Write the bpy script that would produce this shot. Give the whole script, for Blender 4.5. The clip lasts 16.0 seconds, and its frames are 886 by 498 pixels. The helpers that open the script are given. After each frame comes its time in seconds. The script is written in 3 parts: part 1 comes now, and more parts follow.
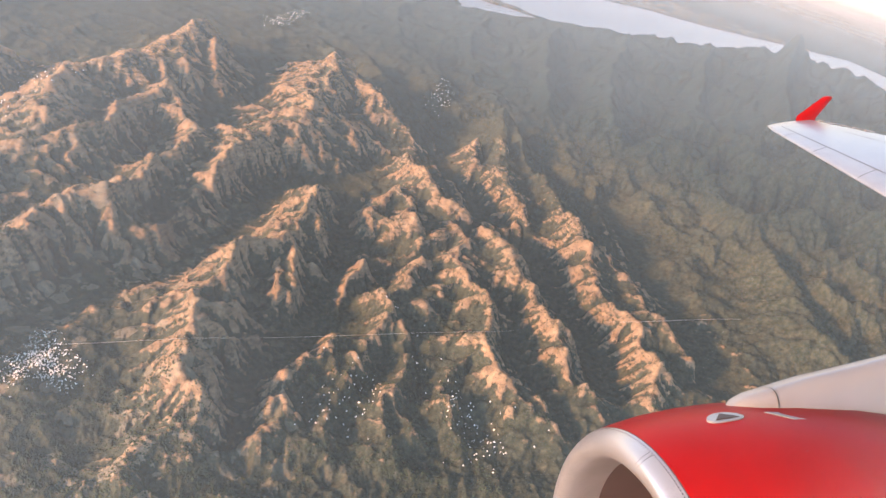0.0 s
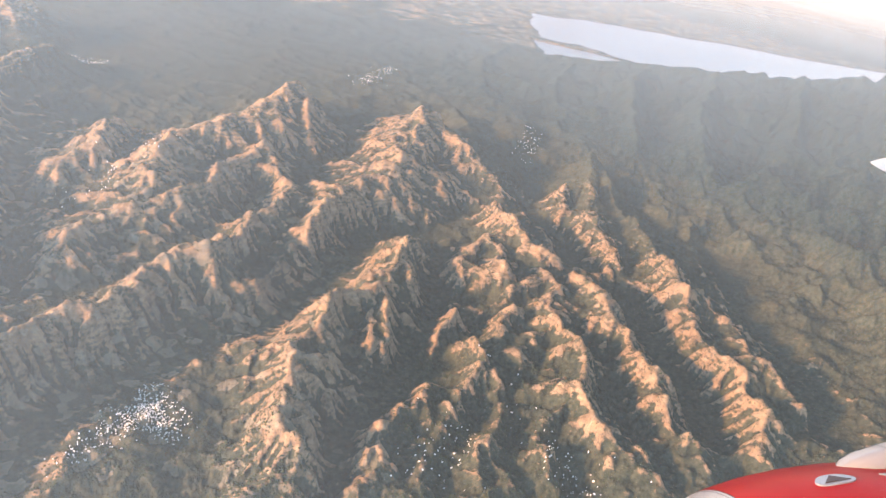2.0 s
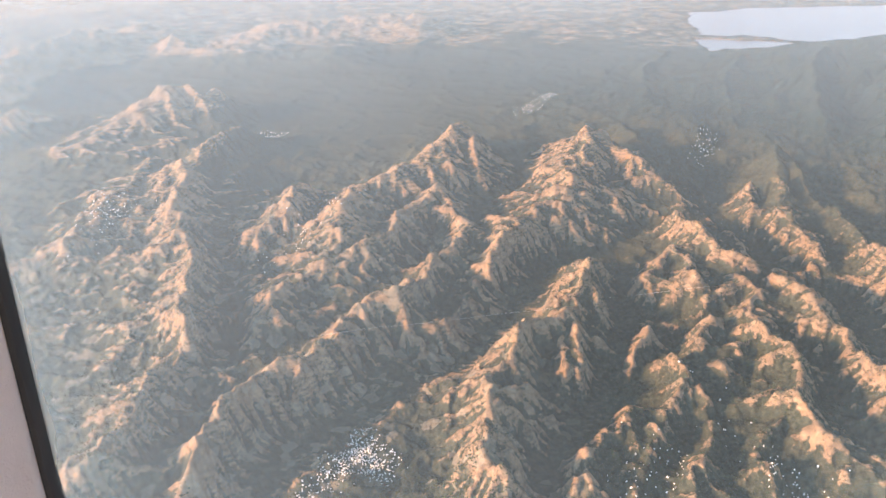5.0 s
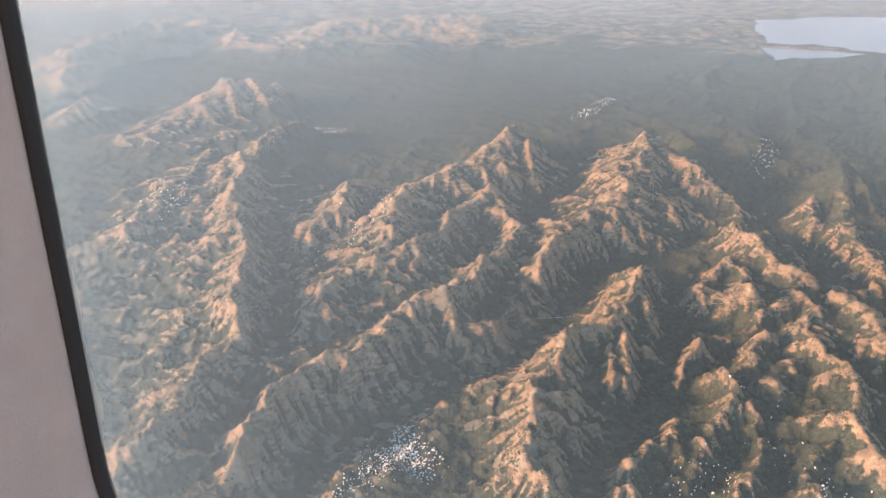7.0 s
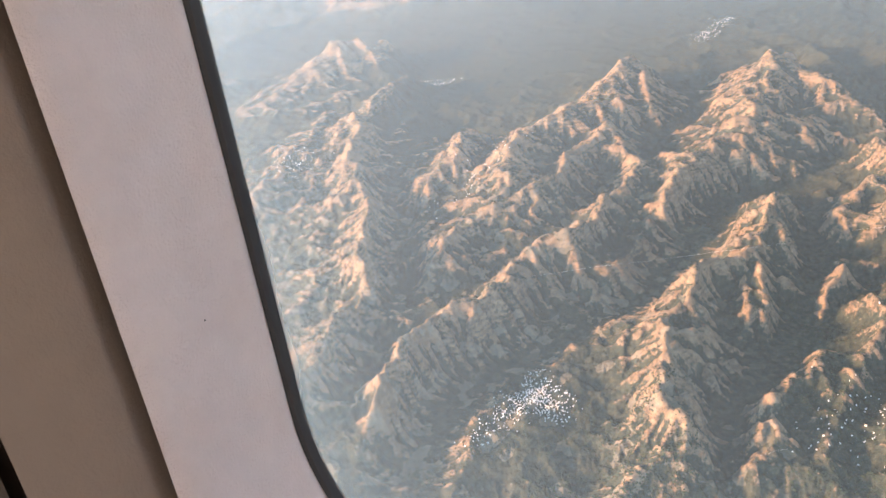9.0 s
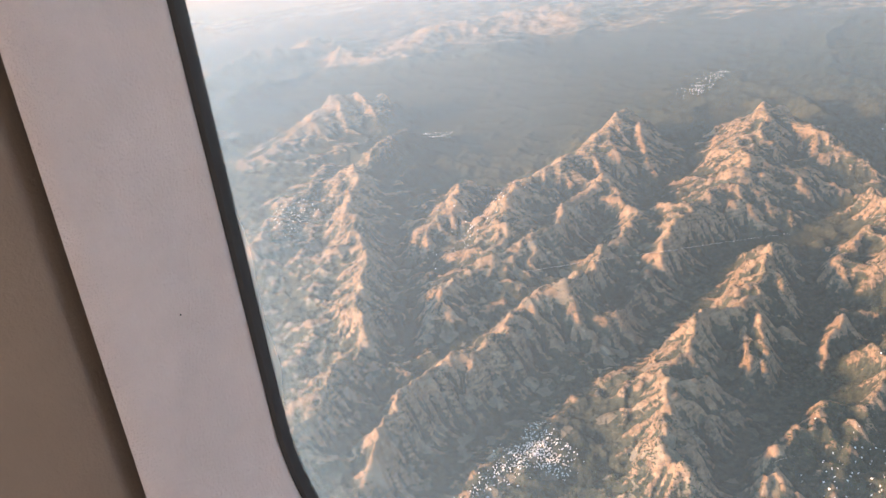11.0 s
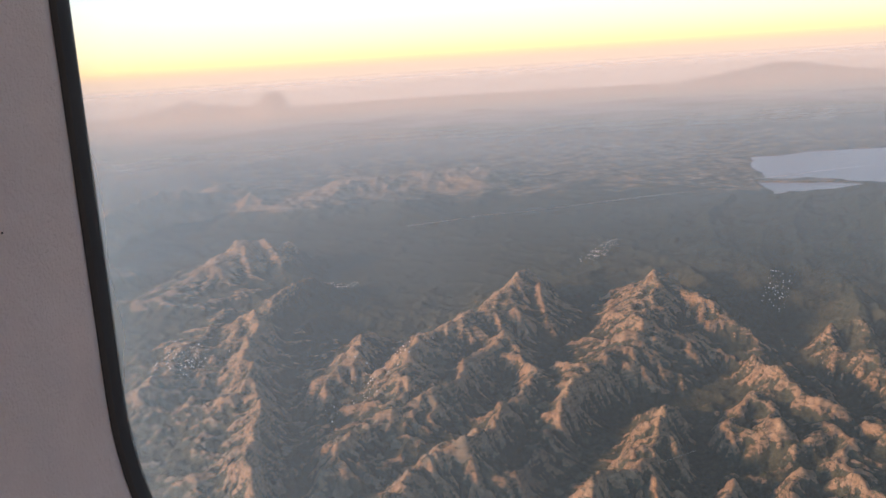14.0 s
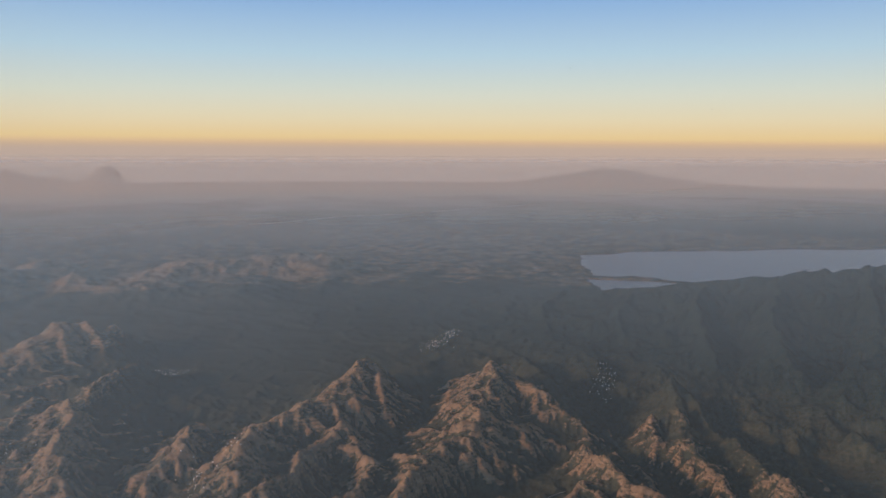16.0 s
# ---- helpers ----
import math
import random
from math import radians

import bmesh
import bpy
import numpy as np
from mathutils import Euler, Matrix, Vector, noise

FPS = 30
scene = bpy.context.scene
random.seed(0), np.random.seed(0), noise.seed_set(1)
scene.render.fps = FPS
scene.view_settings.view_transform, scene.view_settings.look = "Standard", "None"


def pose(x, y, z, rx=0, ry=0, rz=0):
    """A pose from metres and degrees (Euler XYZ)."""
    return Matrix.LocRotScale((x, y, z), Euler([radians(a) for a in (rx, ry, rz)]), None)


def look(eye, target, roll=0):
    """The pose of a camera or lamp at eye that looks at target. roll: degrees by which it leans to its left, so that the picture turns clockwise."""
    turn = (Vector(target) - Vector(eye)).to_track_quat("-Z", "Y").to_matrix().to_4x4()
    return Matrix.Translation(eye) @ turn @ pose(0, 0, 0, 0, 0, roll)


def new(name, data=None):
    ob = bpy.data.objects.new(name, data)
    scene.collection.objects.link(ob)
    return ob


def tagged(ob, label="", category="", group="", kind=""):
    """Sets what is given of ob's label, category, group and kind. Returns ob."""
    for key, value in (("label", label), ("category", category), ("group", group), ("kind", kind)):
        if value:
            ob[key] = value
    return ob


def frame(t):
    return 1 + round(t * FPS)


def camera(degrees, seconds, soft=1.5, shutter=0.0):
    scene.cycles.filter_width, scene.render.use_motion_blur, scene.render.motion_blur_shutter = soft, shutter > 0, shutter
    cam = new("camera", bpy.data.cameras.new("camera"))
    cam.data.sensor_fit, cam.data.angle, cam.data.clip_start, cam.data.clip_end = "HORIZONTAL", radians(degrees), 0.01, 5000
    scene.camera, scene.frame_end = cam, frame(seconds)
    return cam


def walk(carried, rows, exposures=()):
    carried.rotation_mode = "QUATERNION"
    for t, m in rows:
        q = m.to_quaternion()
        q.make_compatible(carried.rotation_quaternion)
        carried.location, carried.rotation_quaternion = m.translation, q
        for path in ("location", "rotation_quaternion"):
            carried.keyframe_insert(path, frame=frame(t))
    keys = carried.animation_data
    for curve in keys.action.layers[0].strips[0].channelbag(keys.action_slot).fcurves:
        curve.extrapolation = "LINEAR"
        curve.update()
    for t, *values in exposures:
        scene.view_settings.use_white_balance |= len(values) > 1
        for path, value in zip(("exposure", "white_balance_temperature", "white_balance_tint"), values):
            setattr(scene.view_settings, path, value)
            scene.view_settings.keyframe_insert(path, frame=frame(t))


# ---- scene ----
# A view from the window of an airliner over hazy, eroded hills at low sun.
# The land stands at one tenth of its size, the aircraft at full size.
cam = camera(59.20, 16.0, soft=1.5)
PATH = [
    (0.0, pose(0.0084, 0.1197, 239.9497, 61.49, -15.62, -23.44)),
    (0.5, pose(0.0082, 0.1178, 239.9749, 60.80, -13.55, -19.89)),
    (1.0, pose(0.0081, 0.1160, 240.0000, 61.64, -12.47, -18.58)),
    (1.5, pose(0.0078, 0.1122, 240.0300, 62.64, -12.30, -17.96)),
    (2.0, pose(0.0076, 0.1085, 240.0600, 63.79, -11.08, -18.18)),
    (2.5, pose(0.0072, 0.1029, 240.0900, 64.59, -8.70, -18.12)),
    (3.0, pose(0.0068, 0.0973, 240.1200, 65.36, -3.29, -16.98)),
    (3.5, pose(0.0063, 0.0898, 240.1125, 63.76, 0.52, -12.46)),
    (4.0, pose(0.0202, -0.0014, 240.0225, 62.55, 2.64, -10.07)),
    (4.5, pose(0.0180, -0.0013, 240.0000, 62.78, 3.30, -8.68)),
    (4.7, pose(0.0183, -0.0013, 240.0000, 64.70, 1.95, -9.38)),
    (6.8, pose(0.0209, -0.0015, 240.0000, 66.05, -1.90, -6.67)),
    (7.0, pose(0.0209, -0.0015, 240.0000, 65.26, 0.46, -4.97)),
    (7.5, pose(0.0135, -0.0009, 240.0000, 63.23, 2.36, -1.61)),
    (8.0, pose(-0.0106, 0.0007, 240.0000, 61.76, 3.86, 0.16)),
    (8.5, pose(-0.0157, 0.0011, 240.0000, 61.40, 5.66, 0.96)),
    (9.0, pose(0.0023, -0.0002, 240.0000, 61.86, 8.17, 1.03)),
    (11.5, pose(0.0030, -0.0002, 239.9700, 66.81, 8.28, 0.82)),
    (12.0, pose(0.0015, -0.0001, 239.9603, 68.19, 8.25, 0.65)),
    (12.5, pose(0.0015, -0.0001, 239.9505, 69.86, 7.90, 0.15)),
    (13.0, pose(0.0045, -0.0003, 239.9377, 71.78, 7.29, -1.04)),
    (13.5, pose(-0.0015, 0.0001, 239.9250, 73.98, 5.87, -2.78)),
    (14.0, pose(0.0030, -0.0002, 239.9145, 76.14, 3.59, -5.03)),
    (14.5, pose(0.0075, -0.0005, 239.9040, 78.30, 2.14, -7.81)),
    (15.0, pose(-0.0017, 0.0076, 239.8985, 80.12, 1.59, -10.75)),
    (15.5, pose(-0.0001, 0.0150, 239.8930, 81.59, 1.42, -13.61)),
    (16.0, pose(0.0016, 0.0224, 239.8875, 82.32, -0.32, -16.03)),
]
walk(cam, PATH, exposures=[(0.0, 1.3, 7250, 18), (1.0, 1.58, 7200, 17), (3.0, 1.5, 7050, 14), (4.5, 1.5, 7000, 13), (7.0, 1.15, 6900, 12), (8.0, 1.6, 6950, 12), (9.0, 1.6, 6950, 12), (11.5, 1.35, 6900, 12), (12.5, 1.1, 6850, 11), (13.5, 0.7, 6800, 13), (14.5, 0.0, 6750, 17), (15.2, -0.3, 6650, 16), (16.0, -0.6, 6400, 12)])

# ---- light ----
SUN_AZ, SUN_EL = -104.0, 15.0          # degrees: from +y towards +x, above the horizon
sun_to = Vector((math.sin(radians(SUN_AZ)) * math.cos(radians(SUN_EL)), math.cos(radians(SUN_AZ)) * math.cos(radians(SUN_EL)), math.sin(radians(SUN_EL))))
sun_data = bpy.data.lights.new("sun", "SUN")
sun_data.energy, sun_data.angle, sun_data.color = 4.9, radians(3.0), (1.0, 0.54, 0.28)
sun = new("sun", sun_data)
sun.matrix_world = look((0, 0, 0), -sun_to)


def mat(name, rough=0.8, metal=0.0, spec=0.3):
    m = bpy.data.materials.new(name)
    m.use_nodes = True
    b = m.node_tree.nodes["Principled BSDF"]
    b.inputs["Roughness"].default_value, b.inputs["Metallic"].default_value = rough, metal
    b.inputs["Specular IOR Level"].default_value = spec
    return m, m.node_tree.nodes, m.node_tree.links, b


def ramp(nodes, stops, interpolation="LINEAR"):
    r = nodes.new("ShaderNodeValToRGB")
    r.color_ramp.interpolation = interpolation
    e = r.color_ramp.elements
    while len(e) < len(stops):
        e.new(0.5)
    for el, (p, c) in zip(e, stops):
        el.position, el.color = p, (*c, 1) if len(c) == 3 else c
    return r


def math_node(nodes, links, op, a, b=None, clamp=False):
    n = nodes.new("ShaderNodeMath")
    n.operation, n.use_clamp = op, clamp
    for i, v in enumerate((a, b)):
        if v is None:
            continue
        if isinstance(v, (int, float)):
            n.inputs[i].default_value = v
        else:
            links.new(v, n.inputs[i])
    return n.outputs[0]


def noise_node(nodes, links, vec, scale, detail=6.0, rough=0.6, distort=0.0):
    n = nodes.new("ShaderNodeTexNoise")
    n.inputs["Scale"].default_value, n.inputs["Detail"].default_value = scale, detail
    n.inputs["Roughness"].default_value, n.inputs["Distortion"].default_value = rough, distort
    links.new(vec, n.inputs["Vector"])
    return n.outputs["Fac"]


def mix_col(nodes, links, fac, a, b, blend="MIX"):
    n = nodes.new("ShaderNodeMix")
    n.data_type, n.blend_type = "RGBA", blend
    for i, v in ((0, fac), (6, a), (7, b)):
        if isinstance(v, (int, float)):
            n.inputs[i].default_value = v
        elif isinstance(v, tuple):
            n.inputs[i].default_value = (*v, 1)
        else:
            links.new(v, n.inputs[i])
    return n.outputs[2]


def bump(nodes, links, height, strength, distance, b):
    n = nodes.new("ShaderNodeBump")
    n.inputs["Strength"].default_value, n.inputs["Distance"].default_value = strength, distance
    links.new(height, n.inputs["Height"])
    links.new(n.outputs["Normal"], b.inputs["Normal"])


# the sky: a clear evening with a band of dust along the horizon
world = bpy.data.worlds.new("evening_sky")
world.use_nodes = True
scene.world = world
wn, wl = world.node_tree.nodes, world.node_tree.links
background = wn["Background"]
sky = wn.new("ShaderNodeTexSky")
sky.sky_type, sky.sun_disc = "NISHITA", False
sky.sun_elevation, sky.sun_rotation = radians(SUN_EL), radians(SUN_AZ)
sky.air_density, sky.dust_density, sky.altitude = 1.0, 2.0, 3000
way = wn.new("ShaderNodeTexCoord")
split = wn.new("ShaderNodeSeparateXYZ")
wl.new(way.outputs["Generated"], split.inputs[0])
height = math_node(wn, wl, "MULTIPLY_ADD", split.outputs["Z"], 2.0)
wn[height.node.name].inputs[2].default_value = 0.5
# z = -0.25 to 0.25 along the ramp
dust = ramp(wn, [(0.0, (0.30, 0.28, 0.28)), (0.36, (0.80, 0.70, 0.66)), (0.40, (0.98, 0.82, 0.75)), (0.46, (1.10, 0.88, 0.75)), (0.488, (1.22, 0.92, 0.72)), (0.5, (1.42, 1.02, 0.66)),
                 (0.515, (1.80, 1.32, 0.66)), (0.56, (1.75, 1.50, 0.98)), (0.62, (1.52, 1.58, 1.30)), (0.72, (1.05, 1.42, 1.62)), (0.86, (0.56, 0.98, 1.60))])
wl.new(height, dust.inputs["Fac"])
dim = mix_col(wn, wl, 1.0, sky.outputs["Color"], (0.26, 0.285, 0.26), "MULTIPLY")
upper = wn.new("ShaderNodeMapRange")
upper.inputs["From Min"].default_value, upper.inputs["From Max"].default_value = 0.15, 0.5
wl.new(split.outputs["Z"], upper.inputs["Value"])
# the dust glows round the low sun
toward = wn.new("ShaderNodeVectorMath")
toward.operation = "DOT_PRODUCT"
wl.new(way.outputs["Generated"], toward.inputs[0])
toward.inputs[1].default_value = sun_to
glow = math_node(wn, wl, "POWER", math_node(wn, wl, "MAXIMUM", toward.outputs["Value"], 0.0), 4.0)
glow = math_node(wn, wl, "MULTIPLY_ADD", glow, 5.0)
glow.node.inputs[2].default_value = 1.0
around = wn.new("ShaderNodeVectorMath")
around.operation = "SCALE"
wl.new(dust.outputs["Color"], around.inputs[0])
wl.new(glow, around.inputs["Scale"])
wl.new(mix_col(wn, wl, upper.outputs[0], around.outputs[0], dim), background.inputs["Color"])
background.inputs["Strength"].default_value = 0.675

# ---- materials ----
def land_material():
    m, n, l, b = mat("dry_hills", 0.95, 0, 0.1)
    g = n.new("ShaderNodeNewGeometry")
    pos = g.outputs["Position"]
    sp = n.new("ShaderNodeSeparateXYZ")
    l.new(pos, sp.inputs[0])
    soil = ramp(n, [(0.28, (0.085, 0.064, 0.044)), (0.42, (0.17, 0.12, 0.077)), (0.54, (0.26, 0.18, 0.112)), (0.72, (0.40, 0.29, 0.19))])
    l.new(noise_node(n, l, pos, 0.16, 10, 0.78, 0.8), soil.inputs["Fac"])
    scrub = ramp(n, [(0.3, (0.015, 0.021, 0.015)), (0.46, (0.032, 0.041, 0.027)), (0.58, (0.060, 0.064, 0.042)), (0.74, (0.15, 0.13, 0.088))])
    l.new(noise_node(n, l, pos, 0.34, 8, 0.78), scrub.inputs["Fac"])
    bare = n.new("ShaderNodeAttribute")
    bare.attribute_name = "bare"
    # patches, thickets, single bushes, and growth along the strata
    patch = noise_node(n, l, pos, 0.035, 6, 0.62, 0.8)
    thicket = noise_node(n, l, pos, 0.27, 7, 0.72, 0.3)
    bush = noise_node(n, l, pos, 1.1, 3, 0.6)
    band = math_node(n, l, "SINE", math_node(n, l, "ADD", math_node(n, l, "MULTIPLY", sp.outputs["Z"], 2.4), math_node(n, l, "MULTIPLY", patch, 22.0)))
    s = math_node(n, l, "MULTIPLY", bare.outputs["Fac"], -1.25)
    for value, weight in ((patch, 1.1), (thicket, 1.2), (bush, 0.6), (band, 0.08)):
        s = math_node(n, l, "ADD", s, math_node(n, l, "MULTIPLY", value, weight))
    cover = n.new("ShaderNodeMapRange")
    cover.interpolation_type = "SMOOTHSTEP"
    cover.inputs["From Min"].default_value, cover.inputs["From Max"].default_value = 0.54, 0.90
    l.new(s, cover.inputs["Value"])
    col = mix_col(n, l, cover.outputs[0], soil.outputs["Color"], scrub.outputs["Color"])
    # pale clearings and fields
    v = n.new("ShaderNodeTexVoronoi")
    v.inputs["Scale"].default_value = 0.16
    warp = n.new("ShaderNodeVectorMath")
    wnz = n.new("ShaderNodeTexNoise")
    wnz.inputs["Scale"].default_value = 0.16
    l.new(pos, wnz.inputs["Vector"])
    warp.operation = "MULTIPLY_ADD"
    warp.inputs[1].default_value = (7, 7, 7)
    l.new(wnz.outputs["Color"], warp.inputs[0])
    l.new(pos, warp.inputs[2])
    l.new(warp.outputs[0], v.inputs["Vector"])
    sc = n.new("ShaderNodeSeparateColor")
    l.new(v.outputs["Color"], sc.inputs[0])
    field = ramp(n, [(0.80, (0, 0, 0)), (0.88, (0.5, 0.5, 0.5))])
    l.new(sc.outputs[0], field.inputs["Fac"])
    open_land = n.new("ShaderNodeMapRange")
    open_land.inputs["From Min"].default_value, open_land.inputs["From Max"].default_value = 640, 480
    l.new(sp.outputs["Y"], open_land.inputs["Value"])
    west = n.new("ShaderNodeMapRange")
    west.inputs["From Min"].default_value, west.inputs["From Max"].default_value = 130, 60
    l.new(sp.outputs["X"], west.inputs["Value"])
    col = mix_col(n, l, math_node(n, l, "MULTIPLY", field.outputs["Color"], math_node(n, l, "MULTIPLY", open_land.outputs[0], west.outputs[0])), col, (0.26, 0.225, 0.165))
    l.new(col, b.inputs["Base Color"])
    bump(n, l, noise_node(n, l, pos, 0.5, 6, 0.7), 0.8, 1.1, b)
    return m


def haze_material(name, colour, near, far, least, most, power):
    """A see-through sheet that paints in haze: alpha and warmth grow with distance."""
    m = bpy.data.materials.new(name)
    m.use_nodes = True
    n, l = m.node_tree.nodes, m.node_tree.links
    n.remove(n["Principled BSDF"])
    g = n.new("ShaderNodeNewGeometry")
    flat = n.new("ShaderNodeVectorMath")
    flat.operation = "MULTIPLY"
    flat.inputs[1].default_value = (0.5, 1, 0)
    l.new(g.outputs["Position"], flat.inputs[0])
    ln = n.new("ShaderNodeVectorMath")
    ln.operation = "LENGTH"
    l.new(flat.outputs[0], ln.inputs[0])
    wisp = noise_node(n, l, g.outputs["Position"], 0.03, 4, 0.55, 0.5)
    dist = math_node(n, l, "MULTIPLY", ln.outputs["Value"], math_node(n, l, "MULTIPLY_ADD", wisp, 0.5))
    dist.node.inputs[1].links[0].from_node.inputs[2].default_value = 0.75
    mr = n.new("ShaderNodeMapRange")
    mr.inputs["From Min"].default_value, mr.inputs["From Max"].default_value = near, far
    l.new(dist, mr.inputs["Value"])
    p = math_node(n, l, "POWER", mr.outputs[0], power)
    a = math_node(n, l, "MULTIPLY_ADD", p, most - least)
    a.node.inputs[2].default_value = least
    # more opaque in the west, to paint the brighter air towards the sun
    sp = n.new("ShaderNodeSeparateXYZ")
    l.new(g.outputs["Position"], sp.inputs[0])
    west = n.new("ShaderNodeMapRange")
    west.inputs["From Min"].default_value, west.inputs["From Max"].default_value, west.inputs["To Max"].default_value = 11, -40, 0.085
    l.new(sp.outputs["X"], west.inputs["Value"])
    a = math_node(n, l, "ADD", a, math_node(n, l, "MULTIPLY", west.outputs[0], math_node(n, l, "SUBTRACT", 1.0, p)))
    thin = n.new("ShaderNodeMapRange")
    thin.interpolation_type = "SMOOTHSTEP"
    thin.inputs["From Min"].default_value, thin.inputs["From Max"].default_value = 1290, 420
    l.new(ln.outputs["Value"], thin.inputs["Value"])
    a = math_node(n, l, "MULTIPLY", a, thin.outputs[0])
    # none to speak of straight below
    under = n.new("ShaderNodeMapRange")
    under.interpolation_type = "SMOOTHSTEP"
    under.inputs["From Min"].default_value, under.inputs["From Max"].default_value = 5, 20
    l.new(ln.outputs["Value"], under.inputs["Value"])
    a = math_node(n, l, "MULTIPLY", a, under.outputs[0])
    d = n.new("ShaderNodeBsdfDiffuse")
    # hazed light painted into the colour: bluish over the hills, warm far off
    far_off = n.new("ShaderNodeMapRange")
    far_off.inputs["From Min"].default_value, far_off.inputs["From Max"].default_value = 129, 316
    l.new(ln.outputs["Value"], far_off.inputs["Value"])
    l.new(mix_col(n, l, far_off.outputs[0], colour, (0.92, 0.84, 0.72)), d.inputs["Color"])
    # normal leans west with distance, so the far sheet looks more sunlit
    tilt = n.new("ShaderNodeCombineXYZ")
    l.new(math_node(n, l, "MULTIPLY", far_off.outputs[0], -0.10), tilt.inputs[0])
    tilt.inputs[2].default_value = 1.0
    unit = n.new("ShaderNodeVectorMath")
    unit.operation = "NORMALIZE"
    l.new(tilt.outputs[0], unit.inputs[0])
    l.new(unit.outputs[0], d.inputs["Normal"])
    t = n.new("ShaderNodeBsdfTransparent")
    x = n.new("ShaderNodeMixShader")
    l.new(a, x.inputs[0])
    l.new(t.outputs[0], x.inputs[1])
    l.new(d.outputs[0], x.inputs[2])
    l.new(x.outputs[0], n["Material Output"].inputs["Surface"])
    return m


def plain(name, colour, rough=0.5, metal=0.0, spec=0.4, grain=0.0, scale=60.0, relief=0.0, vary=0.12):
    m, n, l, b = mat(name, rough, metal, spec)
    tc = n.new("ShaderNodeTexCoord").outputs["Object"]
    f = noise_node(n, l, tc, scale * 0.07, 5, 0.6)
    dark = tuple(c * (1 - vary) for c in colour)
    lite = tuple(min(1, c * (1 + vary)) for c in colour)
    r = ramp(n, [(0.3, dark), (0.7, lite)])
    l.new(f, r.inputs["Fac"])
    l.new(r.outputs["Color"], b.inputs["Base Color"])
    if relief:
        bump(n, l, noise_node(n, l, tc, scale, 4, 0.7), relief, grain, b)
    return m


def water_material():
    m, n, l, b = mat("lake_water", 0.3, 0, 0.5)
    b.inputs["IOR"].default_value = 1.10
    b.inputs["Base Color"].default_value = (0.28, 0.275, 0.275, 1)
    pos = n.new("ShaderNodeNewGeometry").outputs["Position"]
    bump(n, l, noise_node(n, l, pos, 0.2, 4, 0.6), 0.12, 1.0, b)
    return m


def pane_material():
    """Clear acrylic, whitened towards its rim to paint in the window's glare."""
    m = bpy.data.materials.new("window_acrylic")
    m.use_nodes = True
    n, l = m.node_tree.nodes, m.node_tree.links
    n.remove(n["Principled BSDF"])
    at = n.new("ShaderNodeAttribute")
    at.attribute_name = "rim"
    tc = n.new("ShaderNodeTexCoord").outputs["Object"]
    uneven = noise_node(n, l, tc, 9, 4, 0.6, 0.4)
    r = ramp(n, [(0.0, (0.01, 0.01, 0.01)), (0.3, (0.02, 0.02, 0.02)), (0.6, (0.07, 0.07, 0.07)), (0.82, (0.16, 0.16, 0.16)), (1.0, (0.33, 0.33, 0.33))])
    l.new(at.outputs["Fac"], r.inputs["Fac"])
    f = math_node(n, l, "MULTIPLY", r.outputs["Color"], math_node(n, l, "ADD", uneven, 0.5))
    clear = n.new("ShaderNodeBsdfTransparent")
    veil = n.new("ShaderNodeBsdfTranslucent")
    veil.inputs["Color"].default_value = (0.97, 0.92, 0.80, 1)
    x = n.new("ShaderNodeMixShader")
    l.new(f, x.inputs[0])
    l.new(clear.outputs[0], x.inputs[1])
    l.new(veil.outputs[0], x.inputs[2])
    l.new(x.outputs[0], n["Material Output"].inputs["Surface"])
    return m


LAND = land_material()
WATER = water_material()
ROOF = plain("pale_roofs", (0.86, 0.83, 0.79), 0.25, 0.0, 0.6, vary=0.2)
LEAF = plain("tree_leaves", (0.035, 0.048, 0.022), 0.9, 0, 0.1, vary=0.5, scale=4)
RED = plain("red_cowl_paint", (0.31, 0.0012, 0.0012), 0.36, 0.0, 0.04, 0.0004, 40, 0.05, vary=0.10)
SILVER = plain("brushed_aluminium", (0.42, 0.418, 0.425), 0.34, 0.7, 0.5, 0.0006, 90, 0.08, vary=0.08)
GREY = plain("wing_grey_paint", (0.20, 0.215, 0.235), 0.28, 0.0, 0.5, 0.0006, 30, 0.06, vary=0.10)
WHITE = plain("white_paint", (0.22, 0.218, 0.215), 0.25, 0.0, 0.5, 0.0005, 30, 0.05, vary=0.06)
DARK = plain("dark_duct", (0.05, 0.03, 0.026), 0.6, 0.0, 0.3)
LINE = plain("panel_gap", (0.06, 0.06, 0.06), 0.7)
PLASTIC = plain("pale_cabin_plastic", (0.74, 0.655, 0.635), 0.62, 0, 0.35, 0.0016, 800, 0.8, vary=0.05)
TRIM = plain("taupe_cabin_plastic", (0.225, 0.185, 0.155), 0.65, 0, 0.3, 0.0012, 600, 0.35, vary=0.05)
LINING = plain("dark_cabin_lining", (0.07, 0.058, 0.05), 0.75, 0, 0.2, 0.0012, 600, 0.3, vary=0.06)
RUBBER = plain("black_rubber_seal", (0.045, 0.047, 0.05), 0.7, 0, 0.25)
SHELL = plain("cabin_lining", (0.5, 0.48, 0.46), 0.8)
PANE = pane_material()
SCRATCH = plain("scratch_white", (0.8, 0.78, 0.75), 0.4)

# ---- the land ----
def lattice(ix, iy, seed):
    h = (ix * 374761393 + iy * 668265263 + seed * 974634749) & 0x7FFFFFFF
    h = ((h ^ (h >> 13)) * 1274126177) & 0x7FFFFFFF
    return ((h ^ (h >> 16)) & 0xFFFF) / 32768.0 - 1.0


